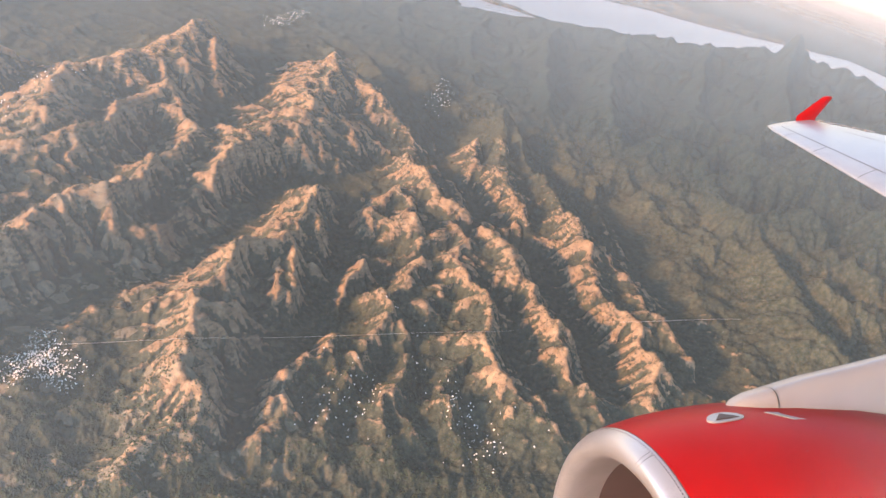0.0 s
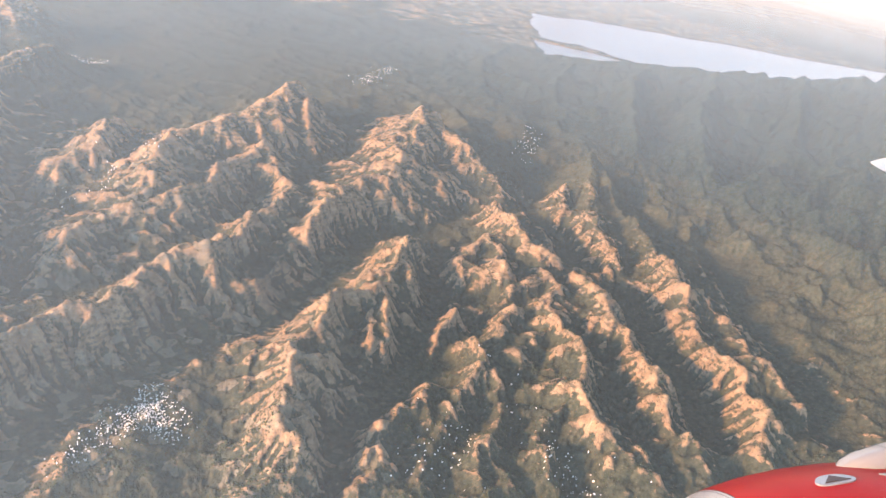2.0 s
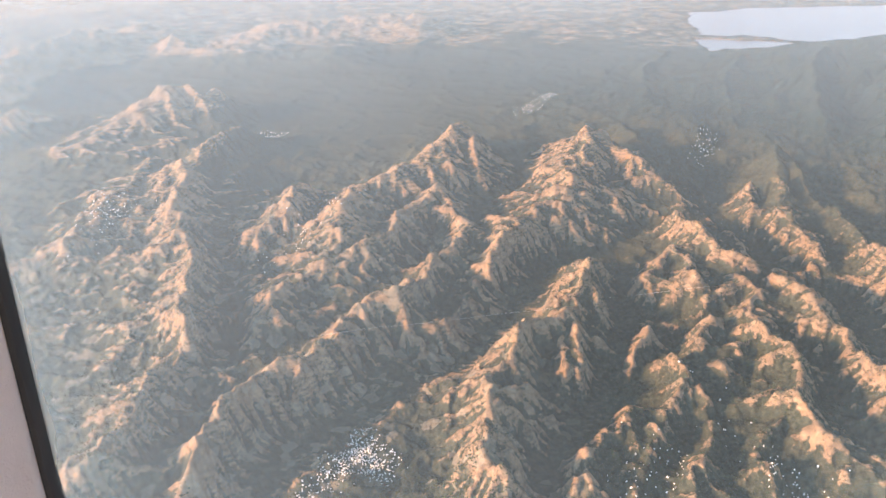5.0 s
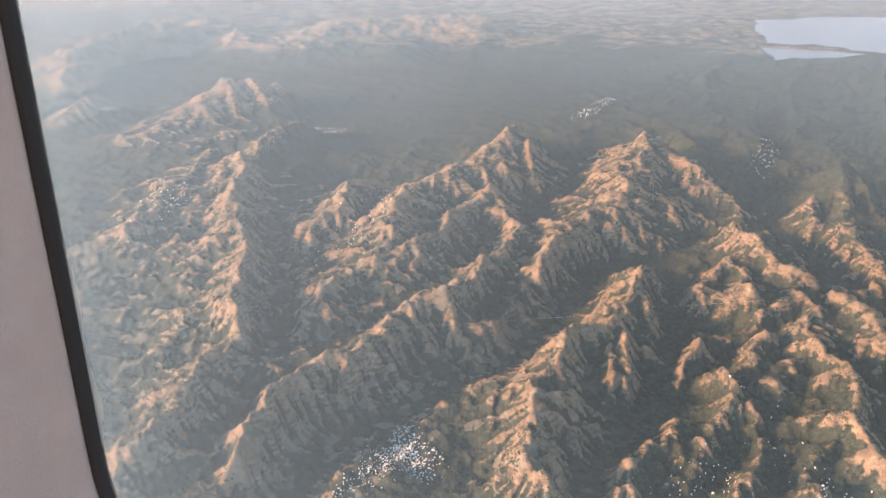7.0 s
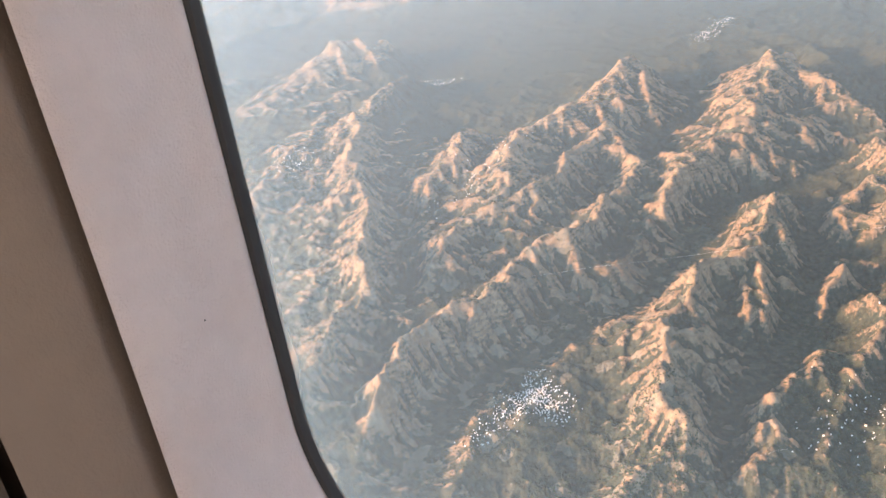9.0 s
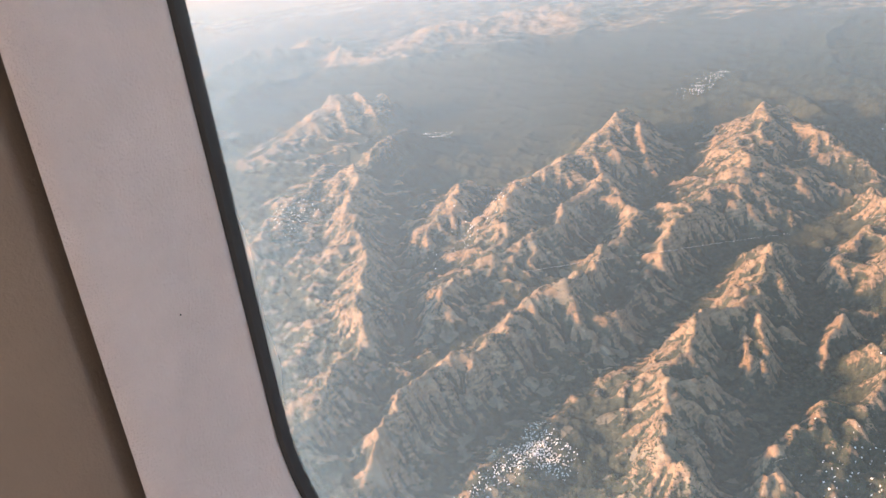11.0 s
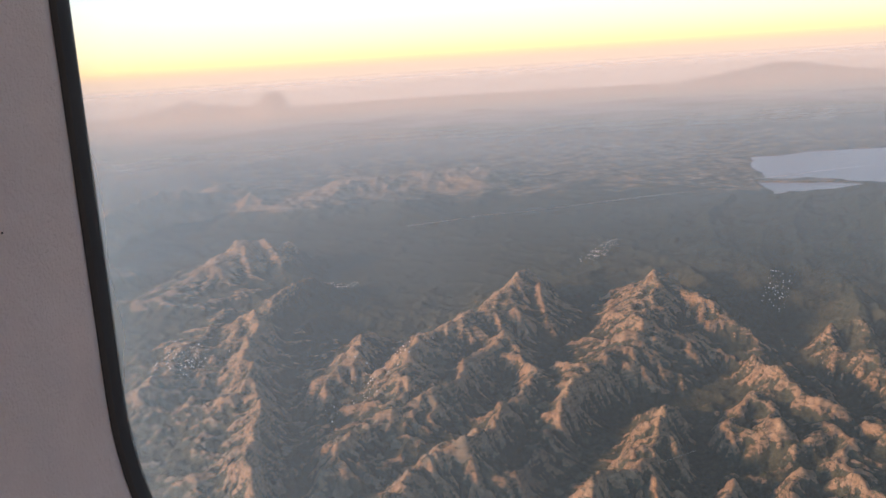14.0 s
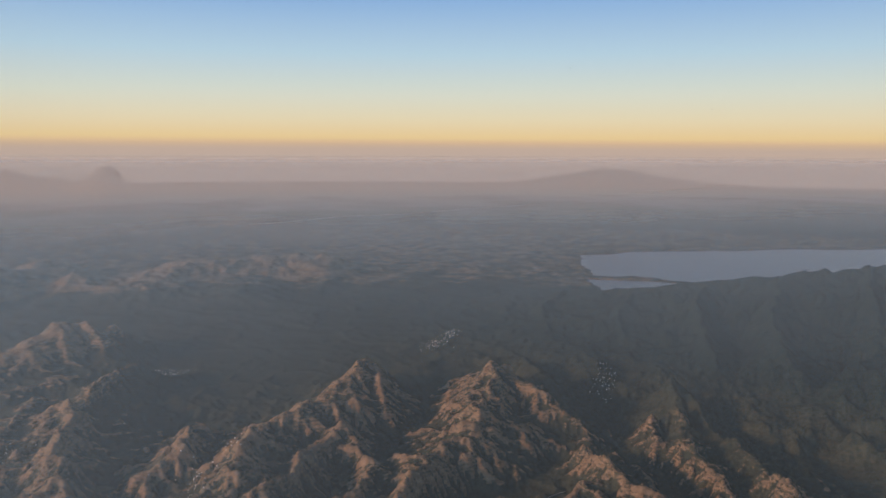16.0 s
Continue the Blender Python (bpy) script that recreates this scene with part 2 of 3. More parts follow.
def smooth_noise(x, y, seed):
    x0, y0 = np.floor(x).astype(np.int64), np.floor(y).astype(np.int64)
    u, v = x - x0, y - y0
    u, v = u * u * u * (u * (u * 6 - 15) + 10), v * v * v * (v * (v * 6 - 15) + 10)
    a = lattice(x0, y0, seed) * (1 - u) + lattice(x0 + 1, y0, seed) * u
    b = lattice(x0, y0 + 1, seed) * (1 - u) + lattice(x0 + 1, y0 + 1, seed) * u
    return a * (1 - v) + b * v


def fbm(x, y, wave, octaves, seed, gain=0.5, ridged=False):
    total, amp, norm = 0.0, 1.0, 0.0
    for k in range(octaves):
        c, s = math.cos(0.7 * k + 0.3), math.sin(0.7 * k + 0.3)
        q = smooth_noise((x * c - y * s) / wave + 17.3 * k, (x * s + y * c) / wave - 9.1 * k, seed + k)
        total = total + amp * (1 - 2 * np.abs(q) if ridged else q)
        norm, amp, wave = norm + amp, amp * gain, wave * 0.5
    return total / norm


def along(x, y, line):
    """Distance to a polyline and how far along it (0 to 1) the nearest point is."""
    best, where = np.full(x.shape, 1e9), np.zeros(x.shape)
    n = len(line) - 1
    for i in range(n):
        (ax, ay), (bx, by) = line[i], line[i + 1]
        dx, dy = bx - ax, by - ay
        t = np.clip(((x - ax) * dx + (y - ay) * dy) / (dx * dx + dy * dy), 0, 1)
        d = np.hypot(x - ax - t * dx, y - ay - t * dy)
        near = d < best
        best, where = np.where(near, d, best), np.where(near, (i + t) / n, where)
    return best, where


RIDGES, VALLEYS = [], []


def ridge(start, end, foot, *line):
    """A crest: its height at its start and end, the half width of its foot, its line on the plan."""
    RIDGES.append((line, start, end, foot))


def valley(deep, wide, *line):
    VALLEYS.append((line, deep, wide))


# the western wall, bare on its crest
ridge(20, 20, 46, (-80, 790), (-108, 736), (-121, 681), (-115, 617), (-103, 539), (-87, 452), (-86, 398), (-73, 365), (-80, 340), (-93, 324), (-106, 283))
# its flank of low hills
ridge(10, 10, 36, (-159, 732), (-170, 646), (-178, 574), (-186, 526))
ridge(9, 9, 30, (-134, 651), (-148, 577), (-146, 507))
ridge(10, 8, 30, (-95, 420), (-121, 409), (-127, 388))
ridge(9, 7, 26, (-91, 350), (-112, 357), (-120, 331))
# a short tooth before the range
ridge(27, 14, 34, (-23, 592), (-30, 544), (-45, 526), (-65, 513))
# the red range
ridge(27, 22, 52, (126, 700), (104, 655), (91, 608), (66, 601), (29, 577), (13, 539), (0, 494))
ridge(25, 16, 40, (126, 700), (136, 688), (134, 648), (128, 610))
ridge(28, 12, 26, (88, 612), (84, 585), (72, 560))
ridge(24, 12, 22, (29, 577), (22, 545), (20, 515))
ridge(24, 14, 26, (127, 708), (133, 657), (133, 615))
ridge(22, 12, 24, (66, 630), (62, 594), (44, 580))
# the terrace north of the gorge
ridge(19, 13, 30, (85, 564), (70, 539), (43, 510), (30, 472), (9, 459), (-21, 445), (-42, 415))
ridge(18, 17, 22, (85, 552), (92, 491), (72, 450), (64, 430), (28, 400), (2, 392), (-5, 366), (-18, 347), (-35, 342), (-54, 320), (-63, 296), (-64, 269))
ridge(9, 6, 20, (29, 415), (1, 434), (-29, 438))
ridge(8, 5, 20, (-6, 413), (-41, 398), (-63, 370))
# the high peak and its long shoulder
ridge(33, 17, 60, (235, 641), (220, 610), (208, 586), (182, 550), (165, 528), (149, 508), (129, 490), (109, 456))
ridge(33, 10, 56, (235, 641), (250, 604), (266, 570), (276, 545))
ridge(28, 14, 28, (219, 599), (215, 557), (213, 526))
ridge(24, 12, 22, (184, 559), (185, 530), (189, 520))
ridge(24, 8, 30, (238, 620), (278, 610), (300, 570))
ridge(18, 8, 30, (293, 717), (301, 658), (300, 595))
# a thin wall inside the gorge
ridge(8, 9, 11, (112, 435), (96, 413), (82, 407), (63, 386), (48, 375), (30, 352), (21, 340))
# the forked ridge above the village
ridge(21, 18, 26, (159, 421), (144, 400), (137, 373), (124, 363), (103, 356), (86, 337), (71, 316), (73, 300), (60, 285), (58, 265), (52, 250), (57, 239))
ridge(17, 9, 16, (142, 378), (130, 348), (117, 318))
ridge(17, 8, 16, (153, 389), (152, 370), (138, 332))
ridge(14, 8, 15, (132, 372), (117, 342), (109, 321))
ridge(16, 9, 16, (75, 311), (87, 309), (84, 282))
ridge(15, 9, 16, (63, 261), (68, 247), (68, 233))
ridge(15, 11, 20, (58, 242), (49, 229), (39, 217), (31, 206))
ridge(14, 8, 16, (55, 260), (49, 248), (44, 239))
# a lone cone and its tail
ridge(15, 6, 15, (168, 347), (156, 331), (143, 313))
ridge(11, 8, 14, (113, 270), (104, 250), (94, 229))
ridge(9, 7, 14, (142, 304), (126, 275), (127, 248))
ridge(9, 7, 14, (138, 267), (124, 240), (107, 221))
ridge(9, 7, 14, (160, 262), (142, 236), (135, 211))
# the head of the southern fan
ridge(23, 15, 22, (243, 491), (246, 470), (244, 445), (224, 437), (222, 417), (208, 388))
ridge(18, 10, 16, (223, 440), (209, 423), (192, 401))
ridge(19, 15, 18, (242, 445), (247, 424), (254, 409))
ridge(19, 9, 18, (241, 389), (223, 383), (197, 365))
# its main spine
ridge(19, 12, 22, (241, 389), (244, 372), (230, 352), (224, 321), (221, 295), (215, 281), (199, 265), (201, 245), (210, 223), (219, 204))
ridge(15, 8, 16, (205, 348), (193, 332), (184, 324))
ridge(13, 7, 16, (231, 330), (210, 323), (188, 306))
ridge(12, 7, 15, (215, 289), (192, 279), (172, 265))
ridge(12, 8, 14, (167, 322), (164, 299), (166, 278))
ridge(12, 8, 14, (205, 271), (175, 249), (166, 219))
ridge(11, 7, 14, (157, 293), (139, 262), (117, 243))
ridge(10, 6, 14, (129, 283), (116, 257), (98, 236))
ridge(11, 7, 14, (100, 255), (89, 237), (80, 221))
ridge(10, 7, 14, (164, 267), (149, 238), (147, 216))
# a second spine beside it
ridge(22, 12, 24, (262, 384), (260, 350), (256, 322), (265, 317), (260, 287), (256, 265), (249, 236), (246, 226))
ridge(22, 13, 26, (391, 603), (347, 531), (330, 481), (317, 438), (302, 415))
ridge(18, 8, 24, (327, 532), (303, 486), (286, 456))
# the eastern spine
ridge(16, 15, 24, (392, 592), (366, 505), (358, 454), (350, 421), (337, 382), (337, 361), (321, 321), (318, 297), (319, 280), (305, 253), (291, 225))
ridge(16, 9, 20, (322, 293), (340, 283), (340, 256))
ridge(12, 7, 20, (349, 372), (355, 347), (345, 301))
ridge(20, 14, 40, (537, 509), (561, 460), (512, 364), (478, 312), (460, 262), (456, 229))
ridge(15, 10, 40, (581, 711), (548, 585), (506, 465), (479, 400))
# the far western mountains
ridge(36, 10, 84, (-170, 915), (-195, 850), (-235, 785))
ridge(36, 12, 60, (-170, 915), (-160, 870), (-150, 835))
ridge(32, 12, 44, (-150, 922), (-128, 885), (-120, 850))
ridge(30, 12, 36, (-120, 925), (-126, 890), (-140, 860))
ridge(30, 12, 50, (-330, 900), (-340, 850), (-352, 800))
# the high dark mountain before the lake, with its long spurs
ridge(5, 130, 300, (410, 1128), (478, 1024), (540, 935), (608, 868), (675, 804), (735, 735), (781, 656), (811, 568), (823, 475))
ridge(92, 26, 75, (735, 735), (650, 640), (590, 560))
ridge(70, 18, 70, (675, 804), (590, 720), (520, 610), (480, 540))
ridge(54, 14, 60, (608, 868), (520, 760), (470, 660), (440, 600))
ridge(40, 12, 60, (540, 935), (460, 830), (420, 740))
ridge(28, 10, 60, (478, 1024), (400, 930), (360, 820))
ridge(128, 30, 80, (781, 656), (690, 560), (630, 470))

# the gorge
valley(21, 19, (239, 514), (199, 474), (163, 475), (139, 458), (103, 407), (78, 377), (42, 359), (21, 344), (-1, 327), (-20, 309), (-38, 285), (-50, 257))
valley(9, 12, (111, 492), (96, 457), (72, 423), (57, 410))
# the western ravine
valley(13, 18, (-96, 718), (-88, 601), (-74, 494), (-69, 423), (-68, 379), (-79, 335), (-90, 295))
valley(9, 12, (-48, 379), (-68, 410))
# ravines of the fan
valley(12, 16, (341, 619), (296, 508), (294, 443), (304, 382), (297, 329), (293, 275), (278, 240))
valley(12, 20, (494, 605), (430, 450), (396, 353), (377, 291), (354, 241))
valley(9, 14, (205, 462), (175, 394), (135, 324), (91, 265), (77, 232))
valley(8, 13, (197, 394), (199, 367), (157, 323), (136, 295))
LAKE_LEVEL = 2.0


def plan(x, y):
    """The large forms, before water wears them."""
    wx = x + 7 * fbm(x, y, 55, 4, 11) + 4.0 * fbm(x, y, 18, 3, 12)
    wy = y + 7 * fbm(x, y, 55, 4, 21) + 4.0 * fbm(x, y, 18, 3, 22)
    rough = fbm(wx, wy, 42, 4, 32, 0.55, ridged=True)
    small = fbm(wx, wy, 19, 3, 38, 0.55, ridged=True)
    top = np.zeros(x.shape)
    stretch = 1 + 0.4 * fbm(x, y, 34, 3, 35)
    crest = fbm(x, y, 40, 3, 36)
    spur = 0.55 * fbm(wx, wy, 24, 3, 37, 0.55, ridged=True)
    plain = np.clip((y - 640) / 220, 0, 1)
    plain = plain * plain * (3 - 2 * plain)
    for line, h0, h1, wide in RIDGES:
        d, t = along(wx, wy, line)
        tall = min(1.0, 30.0 / max(h0, h1))
        c = np.clip(1 - d / (1.2 * wide * stretch), 0, None)
        k = (h0 + (h1 - h0) * t) * (0.45 * c + 0.55 * c * c) * (1 + 0.3 * tall * crest) * (1.04 + tall * spur * (0.25 + 0.9 * c * (1 - c)))
        top = np.maximum(top, k) + 0.05 * np.minimum(top, k)
    # the village terrace lies even
    calm = 1 - 0.8 * np.exp(-((x - 12) / 42) ** 2 - ((y - 290) / 55) ** 2)
    h = 4.0 + 4 * fbm(x, y, 240, 3, 31) + calm * (6.0 * rough + 3.5 * small * np.clip(top / 8, 0.35, 1)) * (1 - 0.5 * plain) + top
    for line, deep, wide in VALLEYS:
        d, t = along(wx, wy, line)
        h = h - deep * np.clip(1 - d / wide, 0, 1) ** 0.8 * np.clip(t * 4, 0.2, 1)
    return h


def worn(x0, x1, y0, y1, cell, rounds):
    """Lifts the plan slowly while rain cuts it into branching gullies (stream power law)."""
    xs, ys = np.arange(x0, x1, cell), np.arange(y0, y1, cell)
    gx, gy = np.meshgrid(xs, ys)
    lift = plan(gx, gy)
    h = 0.45 * lift + 3.4 * fbm(gx, gy, 16, 4, 41, 0.7) * np.clip((900 - gy) / 250, 0.15, 1)
    ny, nx = h.shape
    index = np.arange(ny * nx).reshape(ny, nx)
    for k in range(rounds):
        h = h + lift * (0.60 / rounds)
        slope, down = np.zeros(h.shape), index.copy()
        pad = np.pad(h, 1, mode="edge")
        pin = np.pad(index, 1, mode="edge")
        for dy in (-1, 0, 1):
            for dx in (-1, 0, 1):
                if dx or dy:
                    s = (h - pad[1 + dy:1 + dy + ny, 1 + dx:1 + dx + nx]) / (cell * math.hypot(dx, dy))
                    better = s > slope
                    slope = np.where(better, s, slope)
                    down = np.where(better, pin[1 + dy:1 + dy + ny, 1 + dx:1 + dx + nx], down)
        rec = down.ravel().tolist()
        order = np.argsort(-h.ravel()).tolist()
        area = [1.0] * len(rec)
        for i in order:
            r = rec[i]
            if r != i:
                area[r] += area[i]
        f = (WEAR * np.minimum(np.array(area), 2500.0) ** 0.5).tolist()
        z = h.ravel().tolist()
        for i in reversed(order):
            r = rec[i]
            if r != i:
                z[i] = (z[i] + f[i] * z[r]) / (1 + f[i])
        h = np.array(z).reshape(ny, nx)
        # loose slopes creep
        pad = np.pad(h, 1, mode="edge")
        h = h + CREEP * (pad[:-2, 1:-1] + pad[2:, 1:-1] + pad[1:-1, :-2] + pad[1:-1, 2:] - 4 * h)
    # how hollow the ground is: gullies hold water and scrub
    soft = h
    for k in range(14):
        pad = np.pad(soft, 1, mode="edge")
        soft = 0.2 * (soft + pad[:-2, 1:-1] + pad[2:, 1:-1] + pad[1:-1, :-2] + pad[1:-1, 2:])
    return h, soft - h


WEAR, CREEP = 0.072, 0.010
BOX = (-410.0, 940.0, 165.0, 1260.0)
CELL = 1.5
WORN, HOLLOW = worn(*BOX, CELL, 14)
SLOPE = np.hypot(*np.gradient(WORN + HOLLOW, CELL))


def sampled(grid, x, y):
    u = np.clip((x - BOX[0]) / CELL, 0, grid.shape[1] - 1.001)
    v = np.clip((y - BOX[2]) / CELL, 0, grid.shape[0] - 1.001)
    i, j = u.astype(int), v.astype(int)
    u, v = u - i, v - j
    return (grid[j, i] * (1 - u) + grid[j, i + 1] * u) * (1 - v) + (grid[j + 1, i] * (1 - u) + grid[j + 1, i + 1] * u) * v


def bell(x, y, cx, cy, wx, wy, h):
    return h * np.exp(-(((x - cx) / wx) ** 2 + ((y - cy) / wy) ** 2))


def within(x, y):
    inner = np.minimum.reduce([(x - BOX[0] - 6) / 140, (BOX[1] - 6 - x) / 140, (y - BOX[2] - 6) / 60, (BOX[3] - 6 - y) / 160])
    k = np.clip(inner, 0, 1)
    return k * k * (3 - 2 * k)


def ground_height(x, y):
    k = within(x, y)
    far = 5 + 6 * fbm(x, y, 240, 4, 31) + 7 * fbm(x, y, 90, 3, 33, ridged=True)
    flat = np.clip((np.hypot(x, y) - 1300) / 500, 0, 1)
    far = far * (1 - 0.7 * flat)
    # mountains on the skyline
    rng = np.hypot(x, y)
    far = far + bell(x, y, -345, 2780, 62, 90, 70) + bell(x, y, -420, 2800, 230, 170, 82) + bell(x, y, -760, 2860, 260, 180, 120)
    far = far + bell(x, y, 1240, 2280, 120, 120, 60) + bell(x, y, 1330, 2330, 330, 160, 92) + bell(x, y, 1800, 2200, 330, 200, 70) + bell(x, y, 2080, 3950, 520, 300, 95)
    far = far + bell(x, y, -20, 2350, 230, 120, 38) + bell(x, y, -350, 2200, 260, 140, 34) + bell(x, y, -620, 2000, 200, 150, 45)
    # a row of peaks across the plain
    for px, py, w, up in ((-425, 1150, 46, 34), (-385, 1235, 44, 42), (-345, 1320, 50, 46), (-290, 1440, 60, 44), (-400, 1045, 40, 20), (-60, 1400, 70, 30), (60, 1440, 80, 26), (170, 1420, 60, 30), (-240, 1090, 36, 22), (-364, 1009, 44, 30), (-324, 868, 40, 24), (-209, 1312, 46, 34), (32, 1180, 60, 24), (-120, 1250, 60, 26)):
        far = far + bell(x, y, px, py, w * 1.1, w * 1.4, up * 0.8) * (1 + 0.3 * fbm(x, y, 34, 3, 57, ridged=True))
    far = far * (1 + 0.25 * fbm(x, y, 160, 4, 55))
    h = sampled(WORN, x, y) * k + far * (1 - k)
    h = h + (1.9 * fbm(x, y, 8, 4, 61, 0.68, ridged=True) + 2.7 * fbm(x, y, 22, 3, 62, 0.5, ridged=True)) * np.clip((860 - rng) / 260, 0.12, 1)
    # the lake's bed
    lx, ly = x - 0.40 * (y - 1150), y
    edge = fbm(x, y, 150, 4, 71) * 48
    h = np.maximum(h, LAKE_LEVEL + 1.2 + 0.3 * (h - LAKE_LEVEL))
    bed = np.minimum((lx - 580 + edge), (1555 - ly - 0.12 * (x - 700) + edge * 0.6))
    bed = np.minimum(bed, ly - 960 + 0.35 * (x - 600))
    bed = np.where((np.abs(ly - 1262 + 0.55 * (x - 640)) < 20 + edge * 0.3) & (x < 755 + edge), -20, bed)
    w = np.clip(bed / 40, 0, 1)
    rise = np.clip((h - 16) / 10, 0, 1)
    w = w * (1 - rise)
    return h * (1 - w) + (LAKE_LEVEL - 6) * w


def sheet(name, xs, ys, zs, material):
    ny, nx = xs.shape
    me = bpy.data.meshes.new(name)
    co = np.stack([xs, ys, zs], -1).reshape(-1, 3).astype(np.float32)
    a = (np.arange(ny - 1)[:, None] * nx + np.arange(nx - 1)[None, :]).ravel()
    quads = np.stack([a, a + 1, a + nx + 1, a + nx], -1).astype(np.int32)
    me.vertices.add(len(co))
    me.vertices.foreach_set("co", co.ravel())
    me.loops.add(quads.size)
    me.loops.foreach_set("vertex_index", quads.ravel())
    me.polygons.add(len(quads))
    me.polygons.foreach_set("loop_start", np.arange(0, quads.size, 4, dtype=np.int32))
    me.polygons.foreach_set("use_smooth", np.ones(len(quads), dtype=bool))
    me.update(calc_edges=True)
    me.materials.append(material)
    return new(name, me)


# one sheet to the horizon, closest meshed where the ground is nearest
turns = np.radians(np.concatenate([np.arange(-180, -48, 4.0), np.linspace(-48, 70, 1150), np.arange(74, 181, 4.0)[:-1], [180.0]]))
rings = np.concatenate([[0.01, 60.0, 120.0], np.exp(np.linspace(math.log(170), math.log(1500), 640)), np.exp(np.linspace(math.log(1515), math.log(4930), 130))])
A, R = np.meshgrid(-turns, rings)
gx, gy = np.sin(-A) * R, np.cos(A) * R
gz = ground_height(gx, gy)
ground = sheet("ground", gx[:, ::-1], gy[:, ::-1], gz[:, ::-1], LAND)
# bare soil on steep slopes and high crests, scrub in hollows, forest on the far uplands and the eastern mountain
inside = within(gx, gy)


def blurred(z, n):
    """The heights, evened out over n cells each way."""
    for axis in (0, 1):
        wide = [(n, n), (0, 0)] if axis == 0 else [(0, 0), (n, n)]
        run = np.cumsum(np.pad(z, wide, mode="edge"), axis=axis)
        run = np.insert(run, 0, 0, axis=axis)
        k = z.shape[axis]
        z = (np.take(run, np.arange(2 * n + 1, 2 * n + 1 + k), axis) - np.take(run, np.arange(k), axis)) / (2 * n + 1)
    return z


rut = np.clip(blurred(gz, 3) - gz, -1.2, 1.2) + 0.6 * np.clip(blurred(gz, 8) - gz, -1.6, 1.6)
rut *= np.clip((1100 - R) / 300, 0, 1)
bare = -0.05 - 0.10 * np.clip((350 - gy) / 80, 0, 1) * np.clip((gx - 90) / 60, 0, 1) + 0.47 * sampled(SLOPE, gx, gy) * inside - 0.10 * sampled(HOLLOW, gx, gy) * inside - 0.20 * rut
bare += 0.46 * np.clip((gz - 11) / 18, 0, 1) * np.clip((520 - gx) / 160, 0, 1)
shore = R + 240 * fbm(gx, gy, 260, 4, 83) + 60 * fbm(gx, gy, 60, 3, 84)
bare += 0.60 * np.clip((shore - 1190) / 240, 0, 1) * np.clip((2600 - R) / 400, 0, 1) + 0.35 * np.clip((-60 - gx) / 80, 0, 1) * np.clip((gz - 10) / 14, 0, 1)
forest = np.clip((gy - 620 - 0.25 * np.abs(gx)) / 160, 0, 1) * np.clip((gx + 135) / 60, 0, 1) * np.clip((1290 - shore) / 200, 0, 1) * np.clip((34 - gz) / 14, 0, 1)
forest = np.maximum(forest, np.clip((gx - 255) / 40, 0, 1) * np.clip((gy - 540) / 40, 0, 1) * np.clip((1150 - R) / 120, 0, 1))
forest = np.maximum(forest, np.maximum(np.clip((gx - 250 - 0.1 * gy) / 90, 0, 1) * np.clip((gy - 380) / 120, 0, 1), np.clip((gx - 390) / 60, 0, 1)) * np.clip((1200 - R) / 100, 0, 1) * 0.85)
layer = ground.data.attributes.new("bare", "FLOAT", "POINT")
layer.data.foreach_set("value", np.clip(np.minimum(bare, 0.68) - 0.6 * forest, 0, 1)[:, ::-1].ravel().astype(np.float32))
tagged(ground, "eroded tan hills with scrub and deep gullies", "ground", kind="structure")

lx, ly = np.meshgrid(np.linspace(430, 1900, 30), np.linspace(900, 1720, 20))
lake = sheet("water", lx, ly, np.full(lx.shape, LAKE_LEVEL), WATER)
tagged(lake, "calm pale lake reflecting the evening sky", "lake", kind="structure")

# painted haze: three see-through sheets below the aircraft, a wedge clear of the sun
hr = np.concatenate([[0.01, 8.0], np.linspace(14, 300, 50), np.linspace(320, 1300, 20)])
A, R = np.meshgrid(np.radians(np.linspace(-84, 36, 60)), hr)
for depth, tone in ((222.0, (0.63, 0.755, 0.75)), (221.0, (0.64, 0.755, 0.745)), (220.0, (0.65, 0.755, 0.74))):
    layer = sheet("haze_sheet", np.sin(-A) * R, np.cos(A) * R, np.full(R.shape, depth), haze_material("painted_haze", tone, 25, 263, 0.02, 0.45, 1.25))
    tagged(layer, "see-through sheet painted as thin grey evening haze", "haze", kind="stuff")


def part(name, bm, material, parent, label="", smooth=True):
    me = bpy.data.meshes.new(name)
    bm.normal_update()
    bm.to_mesh(me)
    bm.free()
    if smooth:
        me.polygons.foreach_set("use_smooth", np.ones(len(me.polygons), dtype=bool))
        me.set_sharp_from_angle(angle=radians(40))
    me.materials.append(material)
    ob = new(name, me)
    if parent:
        ob.parent = parent
    return tagged(ob, label)


def scattered(name, cells, material, label, category):
    """Many small forms in one mesh: lists of corners and faces, each set down at its place."""
    verts, faces = [], []
    for vs, fs in cells:
        k = len(verts)
        verts += vs
        faces += [tuple(i + k for i in q) for q in fs]
    me = bpy.data.meshes.new(name)
    me.from_pydata(verts, [], faces)
    me.materials.append(material)
    return tagged(new(name, me), label, category, kind="stuff")


HOUSE_FACES = [(0, 1, 5, 4), (2, 3, 7, 6), (1, 2, 6, 9, 5), (3, 0, 4, 8, 7), (4, 5, 9, 8), (6, 7, 8, 9)]


